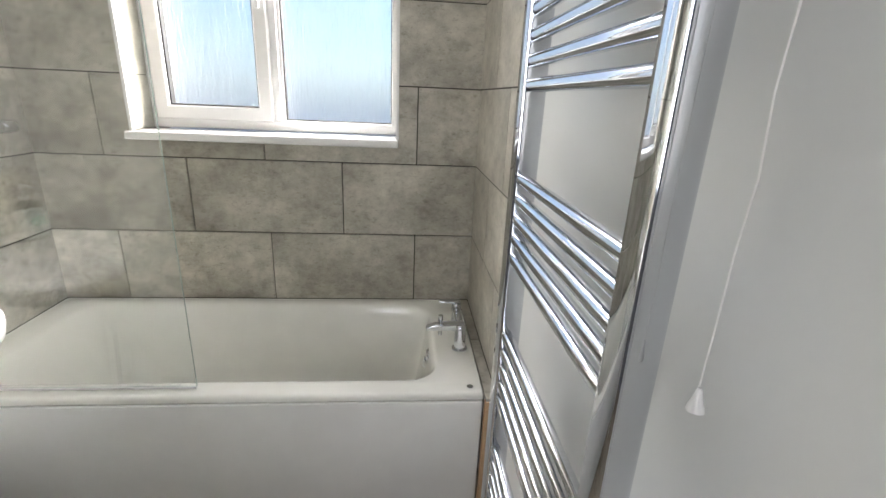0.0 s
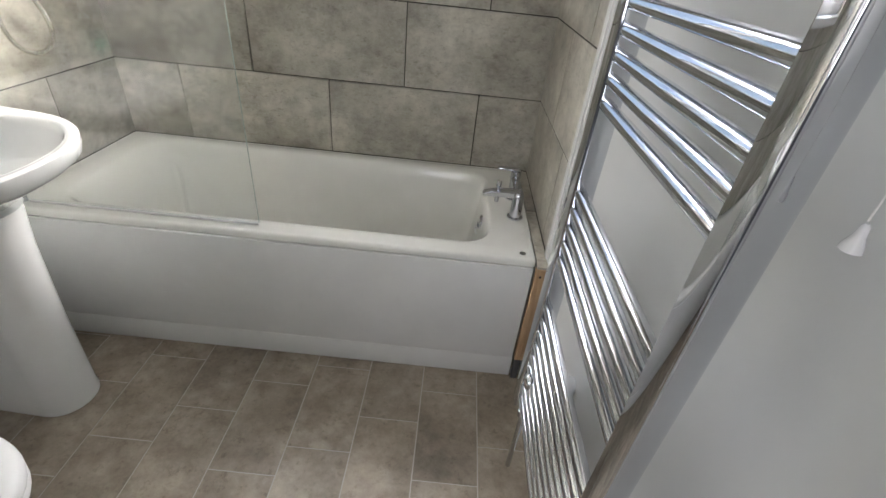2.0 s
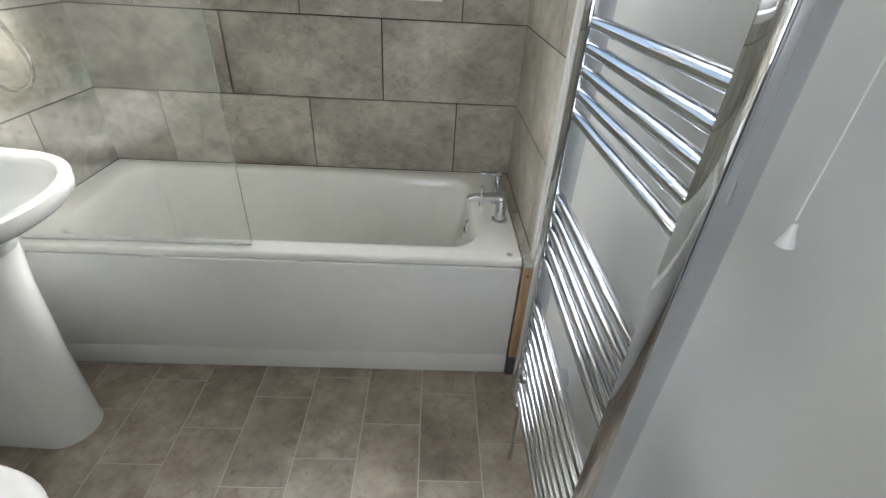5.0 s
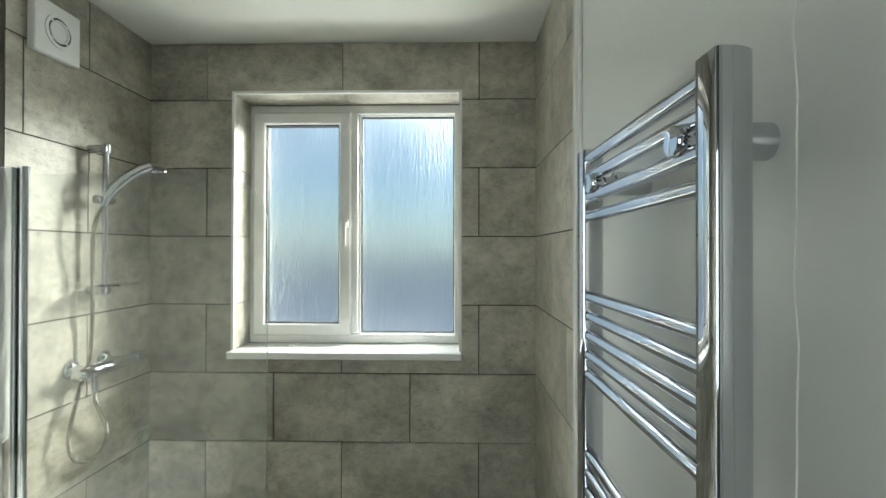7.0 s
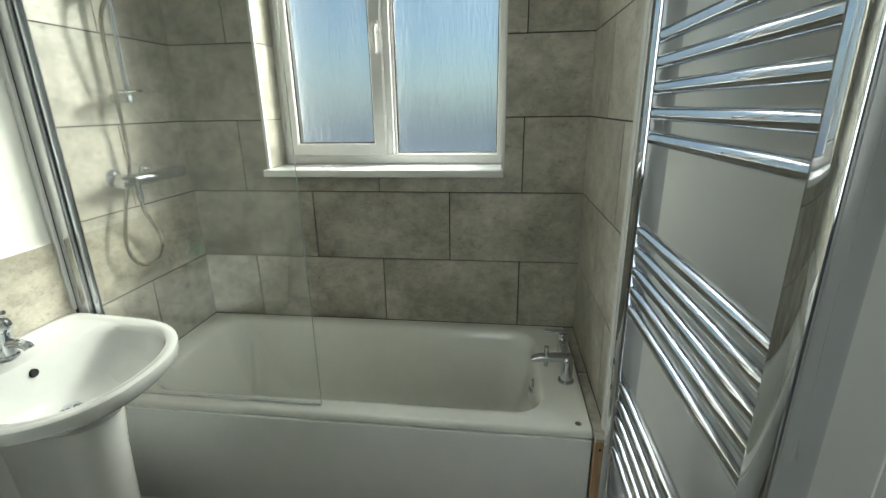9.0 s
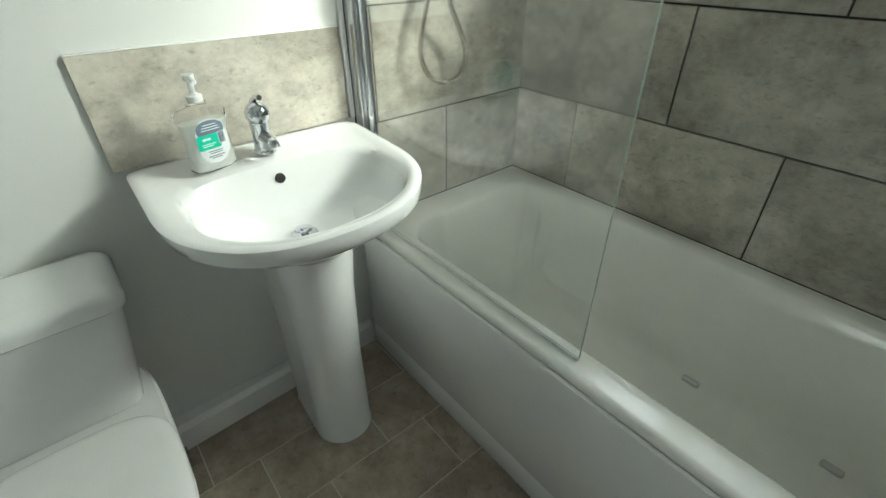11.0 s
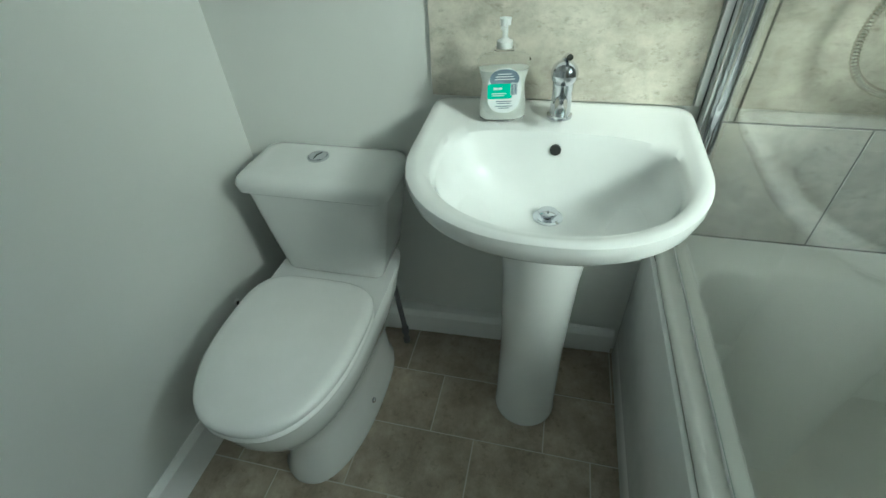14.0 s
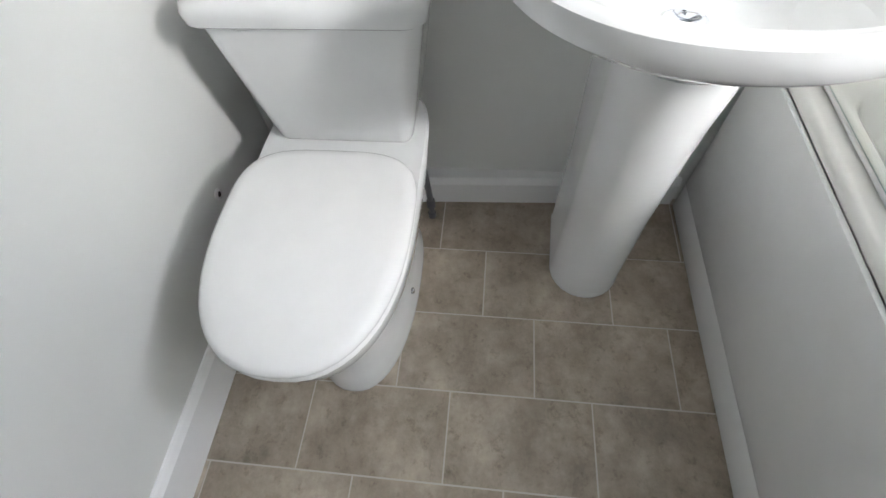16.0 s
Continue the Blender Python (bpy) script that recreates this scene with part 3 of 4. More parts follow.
for y in (-0.425, -0.275):
    if y > -0.3:
        adopt(tap, link("lever", box(TX - 0.068, TX + 0.014, y - 0.013, y + 0.013, RIM + 0.113, RIM + 0.122, 0.003), CHROME))

# ---- shower screen ----
screen = thing("shower_screen", (0.40, -0.65, RIM), "clear glass bath screen with rounded corner and satin wall profile", "shower screen")
R, gx0, gx1, gz0, gz1 = 0.16, 0.064, 0.792, RIM + 0.010, 1.868
pts = [(gx0, gz0), (gx1, gz0), (gx1, gz1 - R)] + [(gx1 - R + R * math.cos(radians(a)), gz1 - R + R * math.sin(radians(a))) for a in range(8, 91, 8)] + [(gx0, gz1)]
pane = link("pane", loft([[Vector((x, y, z)) for x, z in pts] for y in (-0.653, -0.647)]), SCREEN, smooth=False)
pane.visible_shadow = False
pane.data.materials.append(EDGE)
for face in pane.data.polygons:
    face.material_index = 0 if abs(face.normal.y) > 0.9 else 1
adopt(screen, pane,
      link("wall_profile", box(0.0035, 0.044, -0.676, -0.638, RIM + 0.002, 1.885, 0.004, 3), ALLOY, label="satin aluminium wall channel"),
      link("hinge_post", tube([(0.058, -0.652, RIM + 0.004), (0.058, -0.652, 1.882)], 0.0125, 18), CHROME, label="round chrome hinge post"),
      link("cap", turned([(0.014, 0), (0.014, 0.006), (0.001, 0.009)], (0.058, -0.652, 1.882), "z", 18), CHROME),
      link("seal", box(gx0 + 0.01, gx1 - 0.001, -0.6545, -0.6455, RIM + 0.0012, RIM + 0.0095, 0.002), PVC, label="clear white bottom seal"))

# ---- shower ----
shower = thing("shower_set", (0.05, -0.33, 1.2), "chrome bar shower mixer with riser rail, hand shower and metal hose", "shower")
MX, MZ = 0.070, 1.213
adopt(shower, link("mixer_bar", turned([(0.001, -0.001), (0.019, 0.0), (0.0215, 0.003), (0.0215, 0.052), (0.0200, 0.054), (0.0215, 0.057), (0.0215, 0.258), (0.0200, 0.261), (0.0215, 0.264),
                                        (0.0215, 0.314), (0.018, 0.319), (0.001, 0.320)], (MX, -0.470, MZ), "y", 28), CHROME))
for y in (-0.415, -0.265):
    adopt(shower, link("wall_flange", turned([(0.034, 0.001), (0.033, 0.006), (0.026, 0.013), (0.016, 0.018), (0.013, 0.060)], (0, y, MZ + 0.008), "x", 26), CHROME))
adopt(shower, link("hose_outlet", turned([(0.0095, 0.0), (0.0095, -0.030), (0.0115, -0.032), (0.0105, -0.060), (0.008, -0.062)], (MX, -0.392, MZ - 0.015), "z", 18), CHROME))
RX, RY = 0.058, -0.335
adopt(shower, link("riser_rail", tube([(RX, RY, 1.475), (RX, RY, 2.030)], 0.0095, 18), CHROME))
for z in (1.492, 2.012):
    adopt(shower, link("rail_bracket", turned([(0.017, 0.0), (0.017, 0.035), (0.014, 0.044), (0.015, RX + 0.012), (0.001, RX + 0.013)], (0.0, RY, z), "x", 20), CHROME))
adopt(shower, link("rail_cap", turned([(0.015, -0.018), (0.016, 0.0), (0.015, 0.016), (0.001, 0.018)], (RX, RY, 2.015), "z", 20), CHROME))
adopt(shower, link("slider", turned([(0.011, -0.040), (0.0165, -0.036), (0.0165, 0.036), (0.013, 0.042), (0.001, 0.043)], (RX + 0.004, RY - 0.010, 1.822), "y", 20), CHROME))
HP = [(RX + 0.018, RY - 0.030, 1.800), (RX + 0.030, RY - 0.020, 1.850), (RX + 0.052, RY + 0.025, 1.905), (RX + 0.075, RY + 0.070, 1.948), (RX + 0.090, RY + 0.105, 1.965)]
adopt(shower, link("hand_shower", tube(HP, 0.011, 16, None, (0.010, 0.0115, 0.0125, 0.0135, 0.015, 0.0165, 0.018, 0.02), 2), CHROME))
hd = turned([(0.001, 0.010), (0.022, 0.009), (0.038, 0.003), (0.040, -0.004), (0.036, -0.010), (0.001, -0.011)], (0, 0, 0), "z", 28)
bmesh.ops.transform(hd, matrix=pose(RX + 0.100, RY + 0.135, 1.962, 22, 12, 0), verts=hd.verts)
adopt(shower, link("spray_head", hd, CHROME))
db = loft([dee(RX + 0.045, RY + 0.02, 0.05, 0.055, 0.078, 1.510 + h, 3, 2.4, 32) for h in (0, 0.006)])
sd = link("soap_dish", db, SCREEN, label="clear plastic soap dish")
adopt(shower, sd)
# metal hose: an open loop below the mixer, then up beside the rail
CORE = [Vector(p) for p in ((MX, -0.392, MZ - 0.072), (MX - 0.002, -0.388, 1.10), (0.060, -0.350, 1.045), (0.052, -0.312, 0.985), (0.050, -0.310, 0.925), (0.048, -0.348, 0.888), (0.046, -0.410, 0.892),
                            (0.044, -0.460, 0.930), (0.042, -0.474, 0.995), (0.040, -0.450, 1.075), (0.036, -0.415, 1.165), (0.032, -0.374, 1.225), (0.034, -0.362, 1.33), (0.046, -0.374, 1.48), (0.060, -0.396, 1.63), (0.070, -0.400, 1.74), (RX + 0.018, RY - 0.034, 1.797))]
for _ in range(4):
    q = [CORE[0]]
    for a, b in zip(CORE, CORE[1:]):
        q += [a * 0.75 + b * 0.25, a * 0.25 + b * 0.75]
    CORE = q + [CORE[-1]]
run, dense, step = 0.0, [CORE[0]], 0.0030
for a, b in zip(CORE, CORE[1:]):
    d = (b - a).length
    while run + d >= step:
        k = (step - run) / d
        a = a.lerp(b, k)
        dense.append(a)
        d, run = (b - a).length, 0.0
    run += d
adopt(shower, link("hose", tube(dense, 0.0074, 12, None, [0.0080 if i % 2 else 0.0056 for i in range(len(dense))]), HOSE, label="ribbed chrome hose", smooth=False))

# ---- extractor fan ----
fan = thing("extractor_fan", (0.0, -0.505, 2.36), "square white plastic extractor fan on the tiles", "extractor fan")
adopt(fan, link("cover", box(0.0005, 0.030, -0.592, -0.418, 2.275, 2.449, 0.006, 3), PVC))
for r0, r1 in ((0.054, 0.0435), (0.037, 0.031)):
    bm = bmesh.new()
    rr = [circle((x, -0.505, 2.362), r, "x", 36) for r, x in ((r0, 0.0302), (r0, 0.0345), (r1, 0.0345), (r1, 0.0302))]
    adopt(fan, link("grille_ring", loft(rr, False, False, bm), PVC))
# black ring laid on the cover as the shade between the grille rings
gr = loft([circle((x, -0.505, 2.362), r, "x", 36) for r, x in ((0.0435, 0.0303), (0.0435, 0.0316), (0.0370, 0.0316), (0.0370, 0.0303))], False, False)
adopt(fan, link("gap_shade", gr, DARK))
for a in (45, 135, 225, 315):
    c, s = math.cos(radians(a)), math.sin(radians(a))
    adopt(fan, link("spoke", box(0.0305, 0.034, -0.505 + 0.0405 * c - 0.004, -0.505 + 0.0405 * c + 0.004, 2.362 + 0.0405 * s - 0.004, 2.362 + 0.0405 * s + 0.004, 0.001), PVC))

# ---- basin ----
BY = -0.963
basin = thing("pedestal_basin", (0.22, BY, 0), "white china washbasin on a full pedestal against the wall", "washbasin")
top = lambda x: 0.835 - 0.022 * min(1.0, max(0.0, (x - 0.05) / 0.42))
low = lambda d: (lambda x: top(x) - d)
slip = lambda half: 0.006 if half > 0.245 else 0.0
bowl_ring = lambda *a: dee(a[0], a[1] - slip(a[4]), a[2], a[3], a[4] - slip(a[4]), a[5], a[6] if len(a) > 6 else 5.0, 2.2, 96)
rings = [bowl_ring(0.20, BY, 0.10, 0.115, 0.085, 0.662), bowl_ring(0.22, BY, 0.15, 0.158, 0.135, 0.706, 4), bowl_ring(0.235, BY, 0.20, 0.198, 0.200, 0.738, 5), bowl_ring(0.24, BY, 0.232, 0.232, 0.250, low(0.051), 11),
         bowl_ring(0.24, BY, 0.238, 0.247, 0.272, low(0.035), 14), bowl_ring(0.24, BY, 0.239, 0.250, 0.279, low(0.012), 16), bowl_ring(0.24, BY, 0.238, 0.248, 0.278, low(0.003), 16),
         bowl_ring(0.24, BY, 0.231, 0.240, 0.270, top, 15), bowl_ring(0.24, BY, 0.214, 0.230, 0.256, low(0.0005), 13), bowl_ring(0.242, BY, 0.206, 0.222, 0.248, low(0.0045), 10), bowl_ring(0.265, BY, 0.150, 0.190, 0.230, low(0.0055), 4.6), bowl_ring(0.276, BY, 0.143, 0.177, 0.222, low(0.010), 3.6),
         bowl_ring(0.278, BY, 0.139, 0.171, 0.216, low(0.022), 3.3), bowl_ring(0.275, BY, 0.130, 0.160, 0.204, low(0.068), 3.1), bowl_ring(0.262, BY, 0.105, 0.135, 0.170, 0.722, 2.6),
         bowl_ring(0.245, BY, 0.075, 0.10, 0.115, 0.692, 2.2), bowl_ring(0.235, BY, 0.045, 0.055, 0.060, 0.680, 2), bowl_ring(0.228, BY, 0.026, 0.026, 0.026, 0.6755, 2)]
adopt(basin, link("bowl", loft(rings, True, True), CERAMIC))
ped = []
for z, r, cx, back in ((0.0005, 0.086, 0.236, 0.075), (0.012, 0.086, 0.236, 0.075), (0.02, 0.083, 0.236, 0.075), (0.30, 0.081, 0.242, 0.075), (0.55, 0.086, 0.250, 0.07), (0.668, 0.094, 0.256, 0.065)):
    ped.append([Vector((back, BY + r * 0.9, z))] + [Vector((cx + r * math.cos(radians(a)), BY + r * math.sin(radians(a)), z)) for a in range(90, -91, -10)] + [Vector((back, BY - r * 0.9, z))])
adopt(basin, link("pedestal", loft(ped), CERAMIC))
# solid black disc gives the overflow hole its inner shade
adopt(basin, link("overflow_shade", turned([(0.0115, -0.006), (0.0115, 0.003), (0.008, 0.002), (0.001, 0.0018)], (0.1435, BY, 0.787), "x", 18), DARK, label="black disc standing in for the shade in the overflow hole"))
adopt(basin, link("drain", turned([(0.031, 0), (0.031, 0.002), (0.025, 0.0035), (0.0205, 0.001), (0.001, 0.001)], (0.228, BY, 0.6765), "z", 26), CHROME, label="chrome waste ring"))
adopt(basin, link("plug", turned([(0.008, 0.001), (0.008, 0.010), (0.019, 0.011), (0.0195, 0.014), (0.012, 0.0175), (0.001, 0.018)], (0.228, BY, 0.6775), "z", 24), CHROME, label="chrome pop-up plug"))
splash = thing("splashback", (0, -0.975, 0.835), "single concrete-effect tile as basin splashback", "splashback")
adopt(splash, link("tile", box(XL + 0.0005, 0.0, -1.257, -0.694, 0.834, 1.063, 0.001), TILE, smooth=False),
      link("silicone", box(XL + 0.0002, -0.002, -1.2555, -0.6955, 1.0632, 1.0665, 0.001), PVC, label="white sealant along the top"))
mono = thing("basin_tap", (0.085, BY, 0.835), "small polished chrome basin mixer tap", "tap")
adopt(mono, link("body", turned([(0.026, -0.001), (0.026, 0.004), (0.0215, 0.008), (0.020, 0.055), (0.0215, 0.060), (0.021, 0.078), (0.012, 0.088), (0.001, 0.090)], (0.082, BY, 0.8345), "z", 26), CHROME),
      link("spout", tube([(0.085, BY, 0.868), (0.110, BY, 0.876), (0.135, BY, 0.874), (0.150, BY, 0.870), (0.155, BY, 0.861)], 0.012, 16, None, (0.016, 0.015, 0.014, 0.0135, 0.013, 0.012), 2), CHROME),
      link("lever", tube([(0.072, BY, 0.934), (0.074, BY, 0.948), (0.086, BY + 0.003, 0.957), (0.104, BY + 0.006, 0.959)], 0.007, 14, None, (0.011, 0.010, 0.0095, 0.009, 0.0085, 0.008, 0.0075, 0.006), 2), CHROME))
head = turned([(0.0225, -0.004), (0.0265, 0.003), (0.0268, 0.012), (0.0240, 0.022), (0.0170, 0.030), (0.008, 0.0345), (0.001, 0.0355)], (0, 0, 0), "z", 28)
bmesh.ops.transform(head, matrix=pose(0.082, BY, 0.913, 0, 16, 0), verts=head.verts)
adopt(mono, link("head", head, CHROME, label="domed chrome mixer head"))

# soap dispenser
soap = thing("soap_dispenser", (0.100, -1.081, 0.835), "clear pump bottle of pearly hand soap with green label", "soap bottle")


def bottle(k, levels):
    out = []
    for z, hw, hd in levels:
        out.append(dee(0, 0, hd * k, hd * k, hw * 1.3 * k, z, 3.2, 3.2, 28))
    return out


SHAPE = ((0.0005, 0.032, 0.020), (0.004, 0.036, 0.023), (0.030, 0.0365, 0.024), (0.060, 0.033, 0.021), (0.075, 0.0325, 0.021), (0.100, 0.037, 0.023), (0.118, 0.040, 0.022), (0.126, 0.034, 0.019), (0.130, 0.016, 0.014), (0.140, 0.013, 0.013))
turnm = pose(0.100, -1.081, 0.8335, 0, 0, 12)
for name, bm, mat, lab in (("bottle", loft(bottle(1.0, SHAPE)), BOTTLE, ""), ("soap", loft(bottle(0.975, [(z + 0.002, a, b) for z, a, b in SHAPE[:6]])), SOAP, "pearly white liquid soap"),
                           ("pump", turned([(0.015, 0.140), (0.015, 0.152), (0.009, 0.155), (0.0055, 0.158), (0.0055, 0.178), (0.010, 0.180), (0.011, 0.192), (0.001, 0.194)], (0, 0, 0), "z", 22), PUMP, "milky pump head"),
                           ("nozzle", tube([(0, 0, 0.187), (0.02, -0.004, 0.188), (0.034, -0.007, 0.182)], 0.005, 10), PUMP, "")):
    bmesh.ops.transform(bm, matrix=turnm, verts=bm.verts)
    adopt(soap, link(name, bm, mat, label=lab))


def label_disc(name, cy, cz, hw, hh, x, mat, n=28, expo=2.4, lab=""):
    bm = bmesh.new()
    rr = []
    for d in (0.0, 0.0006):
        ring = []
        for i in range(n):
            a = 2 * math.pi * i / n
            c, s = math.cos(a), math.sin(a)
            ring.append(Vector((x + d - 0.0 * abs(c), cy + hw * math.copysign(abs(c) ** (2 / expo), c), cz + hh * math.copysign(abs(s) ** (2 / expo), s))))
        rr.append(ring)
    loft(rr, bm=bm)
    bmesh.ops.transform(bm, matrix=turnm, verts=bm.verts)
    return link(name, bm, mat, label=lab, smooth=False)


oval = label_disc("label", 0, 0.064, 0.034, 0.045, 0.0243, PAPER, lab="oval printed label")
adopt(soap, oval)
adopt(oval, label_disc("dark_dome", 0.0, 0.088, 0.0285, 0.0185, 0.0251, INK, expo=2.2), label_disc("green_band", -0.0085, 0.064, 0.0245, 0.0150, 0.0259, GREEN, expo=9),
      label_disc("barcode", 0.0195, 0.068, 0.0075, 0.0125, 0.0259, PAPER, expo=10), label_disc("print_block", -0.010, 0.041, 0.012, 0.006, 0.0251, PAPER, expo=8))
for k in range(5):
    adopt(oval, label_disc("bar", 0.0140 + 0.0026 * k, 0.068, 0.0006 + 0.0003 * (k % 2), 0.0115, 0.0267, INK, 8, 10))
for cy, cz, hw in ((-0.017, 0.070, 0.0042), (-0.008, 0.070, 0.0040), (-0.010, 0.060, 0.015), (-0.012, 0.056, 0.012)):
    adopt(oval, label_disc("print_line", cy, cz, hw, 0.0022 if hw < 0.006 else 0.0008, 0.0267, PAPER, 12, 6))
for cz, hw in ((0.044, 0.016), (0.040, 0.014), (0.034, 0.018), (0.030, 0.012), (0.098, 0.014), (0.093, 0.018), (0.088, 0.020)):
    adopt(oval, label_disc("print_line", 0.0, cz, hw, 0.0008, 0.0267, INK if cz < 0.06 else PAPER, 12, 6))

# ---- toilet ----
TY = -1.523
toilet = thing("toilet", (0.35, TY, 0), "white close-coupled toilet with closed lid", "toilet")
PY0 = TY + 0.016
pan = [dee(0.30, PY0, 0.20, 0.302, 0.124, 0.0005, 3, 2.3), dee(0.30, PY0, 0.20, 0.302, 0.124, 0.02, 3, 2.3), dee(0.30, PY0, 0.195, 0.288, 0.112, 0.05, 3, 2.3), dee(0.30, PY0, 0.20, 0.274, 0.106, 0.14, 3, 2.3),
       dee(0.32, TY, 0.23, 0.280, 0.122, 0.20, 3, 2.3), dee(0.34, TY, 0.28, 0.306, 0.154, 0.26, 3.5, 2.3), dee(0.36, TY, 0.32, 0.310, 0.171, 0.32, 4, 2.3), dee(0.36, TY, 0.34, 0.314, 0.175, 0.355, 4.5, 2.3),
       dee(0.36, TY, 0.345, 0.312, 0.175, 0.378, 5, 2.3), dee(0.36, TY, 0.34, 0.305, 0.169, 0.386, 5, 2.3)]
adopt(toilet, link("pan", loft(pan), CERAMIC))


def cushion(z0, z1, grow):
    h = z1 - z0
    prof = ((0.0, -0.008), (0.12, -0.002), (0.4, 0.0), (0.65, -0.002), (0.88, -0.010), (1.0, -0.026))
    return loft([dee(0.415, TY + 0.006, 0.160 + grow + d, 0.278 + grow + d, 0.173 + grow + d, z0 + h * k, 3.6, 2.35) for k, d in prof])


adopt(toilet, link("seat", cushion(0.388, 0.410, -0.002), SEAT), link("lid", cushion(0.4115, 0.440, 0.0), SEAT))
for dy in (-0.075, 0.075):
    adopt(toilet, link("seat_hinge", box(0.232, 0.262, TY + dy - 0.012, TY + dy + 0.012, 0.386, 0.402, 0.005), SEAT))
cis = []
for z, hw, x1, r in ((0.3875, 0.137, 0.188, 0.02), (0.396, 0.143, 0.194, 0.03), (0.43, 0.150, 0.197, 0.035), (0.52, 0.166, 0.200, 0.035), (0.645, 0.186, 0.203, 0.035)):
    cis.append(rounded(0.004, x1, TY - hw + 0.002, TY + hw - 0.006 + 0.008, r * 0.9, z))
adopt(toilet, link("cistern", loft(cis), CERAMIC))
cl = []
for z, g, r in ((0.646, -0.004, 0.035), (0.650, 0.0, 0.035), (0.668, 0.002, 0.036), (0.680, -0.003, 0.036), (0.688, -0.014, 0.034), (0.692, -0.040, 0.03)):
    cl.append(rounded(0.002 if g > -0.01 else 0.002 - g * 0.7, 0.213 + g, TY - 0.204 - g, TY + 0.196 + g, r, z))
adopt(toilet, link("cistern_lid", loft(cl), CERAMIC))
btn = link("flush_button", turned([(0.028, 0), (0.028, 0.004), (0.025, 0.006), (0.0235, 0.004), (0.0225, 0.006), (0.001, 0.0065)], (0.086, -1.545, 0.6915), "z", 28), CHROME, label="round chrome dual flush button")
adopt(toilet, btn)
adopt(btn, link("split", tube([(0.068, -1.540, 0.6975), (0.084, -1.548, 0.6985), (0.104, -1.549, 0.6975)], 0.0012, 6), DARK))
for s in (-1, 1):
    adopt(toilet, link("fixing_bolt", turned([(0.0085, 0), (0.0085, s * 0.004), (0.004, s * 0.008), (0.001, s * 0.0082)], (0.36, PY0 + s * 0.112, 0.055), "y", 14), CHROME))
pipe = thing("supply_pipe", (0.09, -1.385, 0), "dark flexible supply hose with valve beside the cistern", "pipe")
adopt(pipe, link("hose", tube([(0.100, -1.398, 0.400), (0.100, -1.388, 0.30), (0.096, -1.380, 0.16), (0.092, -1.376, 0.075)], 0.0085, 12, None, None, 2), CHAR),
      link("valve", turned([(0.011, 0.0), (0.011, 0.018), (0.008, 0.020), (0.008, 0.045), (0.012, 0.047), (0.012, 0.072), (0.009, 0.078)], (0.091, -1.376, 0.0005), "z", 16), CHAR))
HX, HZ = 0.272, 0.295
hook = thing("wall_plug", (HX, YN, HZ), "empty wall fixing hole with a white plug", "wall plug")
# the dark inside of the fixing hole is a small black disc
adopt(hook, link("collar", turned([(0.013, -0.001), (0.013, 0.003), (0.008, 0.006), (0.008, 0.001)], (HX, YN, HZ), "y", 14), PVC), link("hole", turned([(0.0065, 0.0012), (0.0065, 0.0046), (0.001, 0.0046)], (HX, YN, HZ), "y", 12), DARK))

# ---- towel radiator ----
rad = thing("towel_radiator", (1.62, -1.29, 0.3), "tall chrome ladder towel radiator on the wall", "towel radiator")


def rail(yc, z0, z1):
    """An upright of D section: flat to the room, rounded behind."""
    arc = [(-0.010 + 0.036 * math.sin(radians(k)), 0.0205 * math.cos(radians(k))) for k in range(-12, 193, 6)]
    sec = [(-0.0200, -0.0178), (-0.0200, 0.0178), (-0.0193, 0.0192), *arc, (-0.0193, -0.0192)]
    return loft([[Vector((1.618 + a * k, yc + b * k, z)) for a, b in sec] for z, k in ((z0, 0.8), (z0 + 0.003, 1), (z1 - 0.003, 1), (z1, 0.8))])


YA, YB = -1.050, -1.508
adopt(rad, link("upright", rail(YA, 0.300, 1.842), CHROME), link("upright", rail(YB, 0.300, 1.842), CHROME))
BARS = [1.822, 1.785, 1.745, 1.706] + [1.548 - 0.0385 * i for i in range(5)] + [1.236 - 0.0375 * i for i in range(5)] + [0.922 - 0.038 * i for i in range(5)] + [0.640 - 0.0375 * i for i in range(9)]
first = None
for z in BARS:
    bar = new("bar", first.data) if first else link("bar", tube([(1.612, YB + 0.010, 0.0), (1.612, YA - 0.010, 0.0)], 0.0112, 18), CHROME)
    bar.location = (0, 0, z)
    bpy.context.view_layer.update()
    adopt(rad, bar)
    first = first or bar
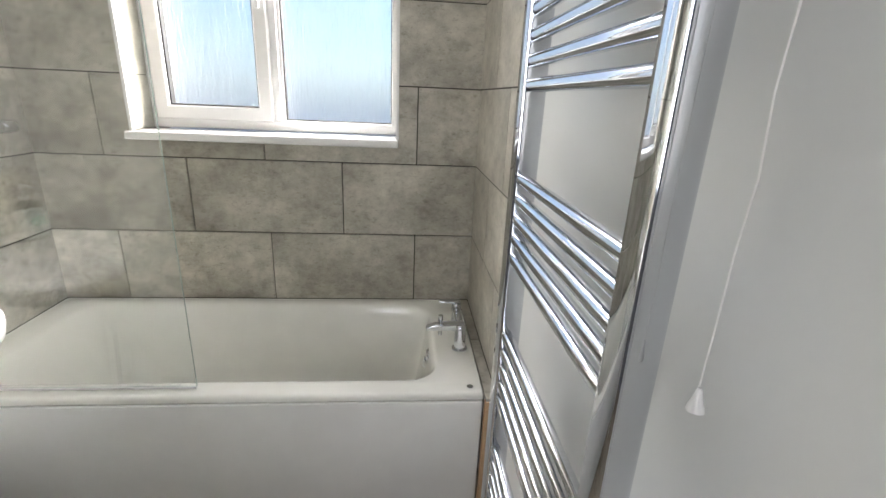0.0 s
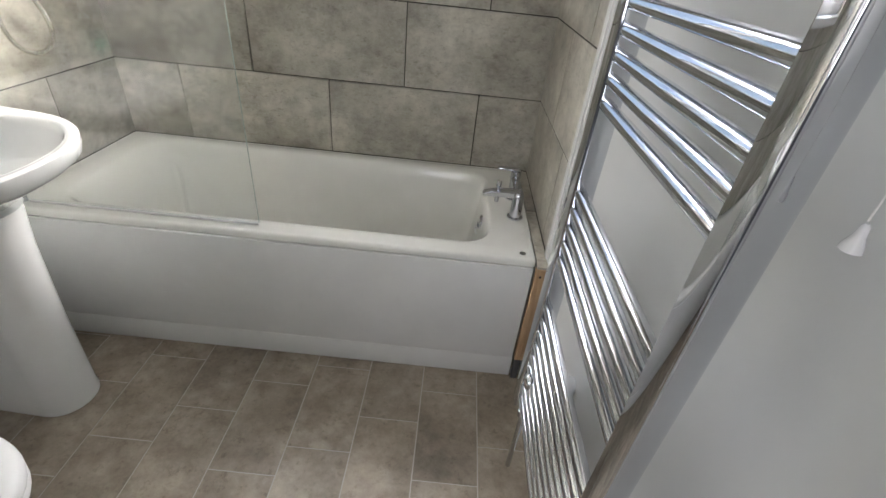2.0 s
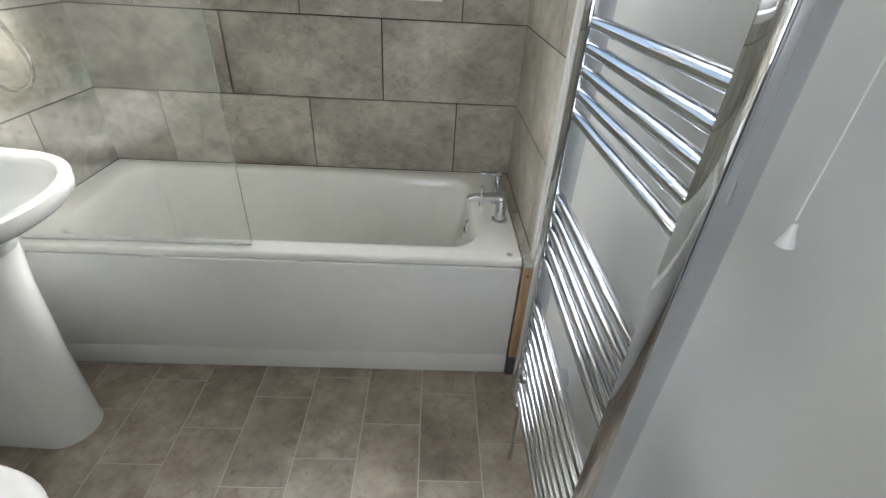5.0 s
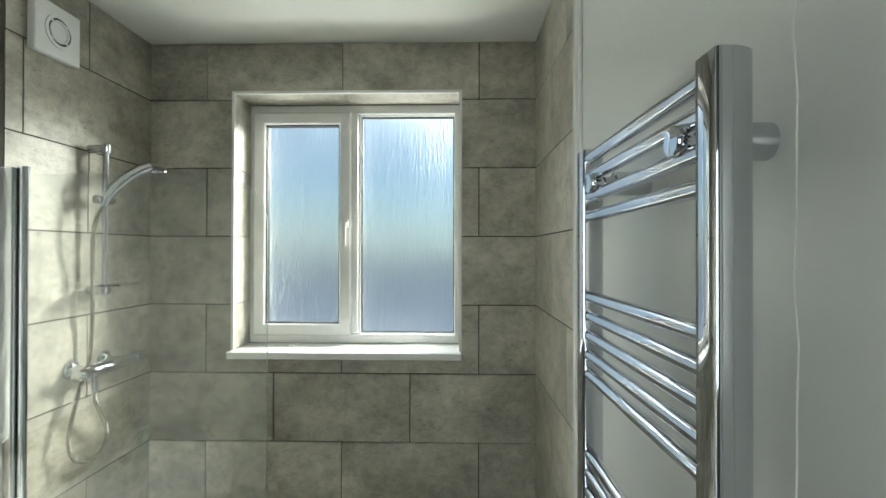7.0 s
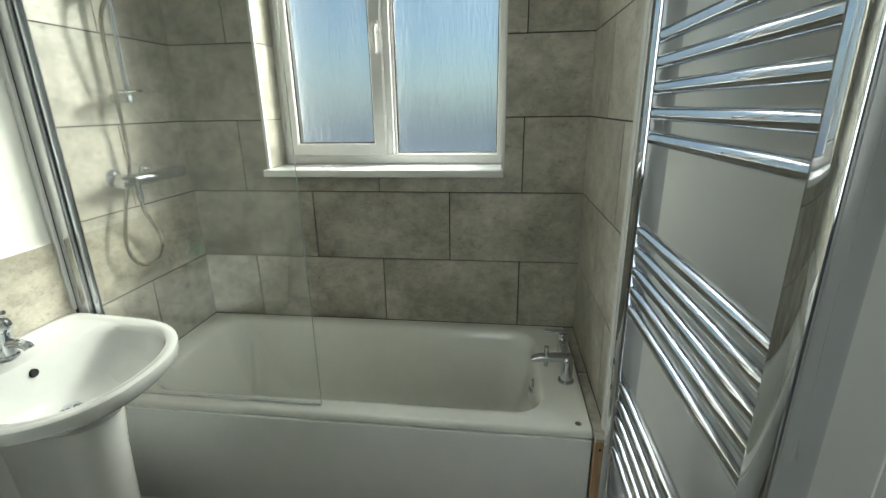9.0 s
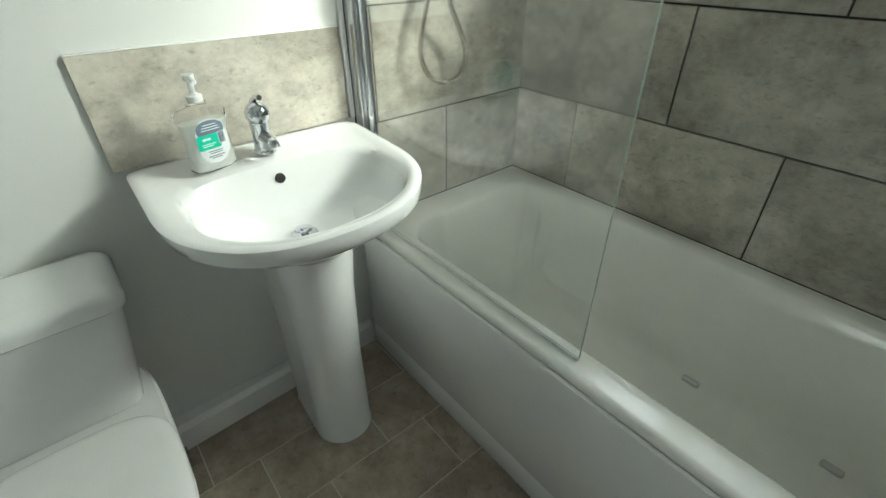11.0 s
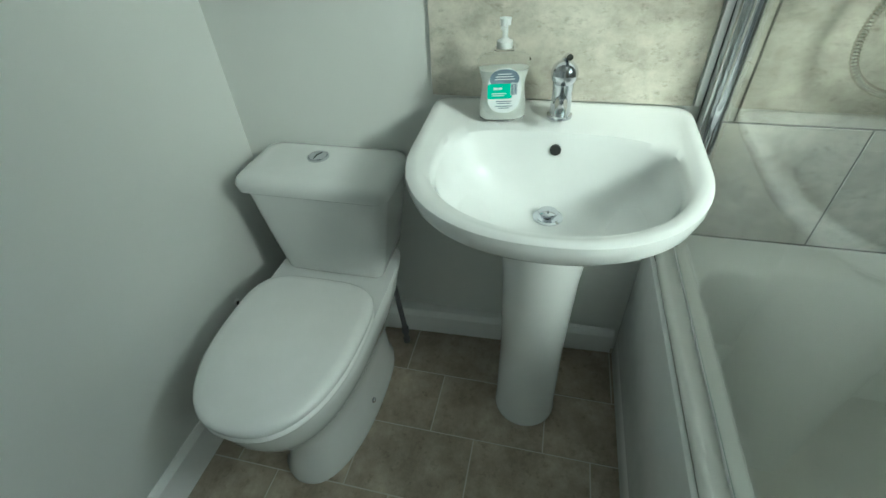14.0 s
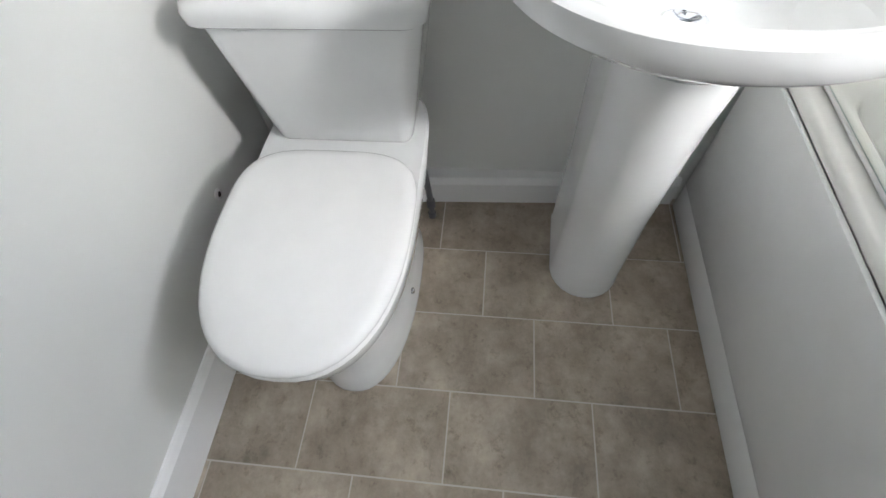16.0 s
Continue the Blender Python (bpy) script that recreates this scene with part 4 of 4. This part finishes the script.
for y in (-1.440, -1.115):
    for z in (1.765, 0.450):
        adopt(rad, link("bracket", turned([(0.013, -0.020), (0.013, -0.004), (0.0215, -0.002), (0.0225, 0.002), (0.0225, 0.0615)], (XW - 0.062, y, z), "x", 22), CHROME))
        adopt(rad, link("bracket_cap", turned([(0.001, 0.0), (0.017, 0.001), (0.019, 0.004), (0.019, 0.012), (0.008, 0.014), (0.008, 0.042)], (1.594, y, z), "x", 22), CHROME))
for y in (YA, YB):
    v = turned([(0.0135, 0.0), (0.0135, -0.022), (0.010, -0.024), (0.010, -0.040), (0.0145, -0.042), (0.0145, -0.062), (0.0075, -0.066), (0.0075, -0.2995)], (1.632, y + (0.022 if y < -1.3 else 0.0), 0.301), "z", 18)
    adopt(rad, link("valve_tail", v, CHROME, label="chrome valve and pipe down to the floor"))

# ---- pull cord ----
pull = thing("pull_cord", (1.648, -1.564, 1.14), "white light-pull cord with a bell-shaped end", "pull cord")
adopt(pull, link("ceiling_switch", turned([(0.040, 0.0), (0.040, -0.012), (0.034, -0.028), (0.012, -0.032), (0.001, -0.032)], (1.648, -1.564, ZC), "z", 26), PVC),
      link("cord", tube([(1.648 + 0.0015 * math.sin(3.1 * i), -1.564 + 0.002 * math.sin(1.7 * i), ZC - 0.03 - (ZC - 1.182) * i / 24) for i in range(25)], 0.0009, 8), CORD),
      link("bell", turned([(0.0015, 0.022), (0.003, 0.020), (0.004, 0.013), (0.007, 0.005), (0.0078, 0.001), (0.0065, 0.0), (0.001, 0.0006)], (1.648, -1.564, 1.128), "z", 22), PVC))

# ---- floor tiles ----
PX, PY = 0.1915, 0.3175
for k in range(-1, 10):
    x1 = min(1.540 - PX * k, XW - 0.001)
    x0 = max(1.540 - PX * (k + 1), XL + 0.001)
    if k < 0:
        x0, x1 = 1.540, XW - 0.001
    else:
        x0, x1 = max(1.540 - PX * (k + 1), XL + 0.001), 1.540 - PX * k
    if x1 - x0 < 0.02:
        continue
    off = 0.0475 + 0.1265 * (k + 1) - 0.034 * (k > 2)
    n0 = math.floor((0.70 - off) / PY)
    for n in range(n0, n0 + 9):
        y1, y0 = -(off + n * PY), -(off + (n + 1) * PY)
        y1, y0 = min(y1, -0.687), max(y0, -3.29)
        if y1 - y0 > 0.01:
            adopt(floor, link("tile", box(x0 + 0.0018, x1 - 0.0018, y0 + 0.0018, y1 - 0.0018, -0.0012, 0.0), VINYL, smooth=False))
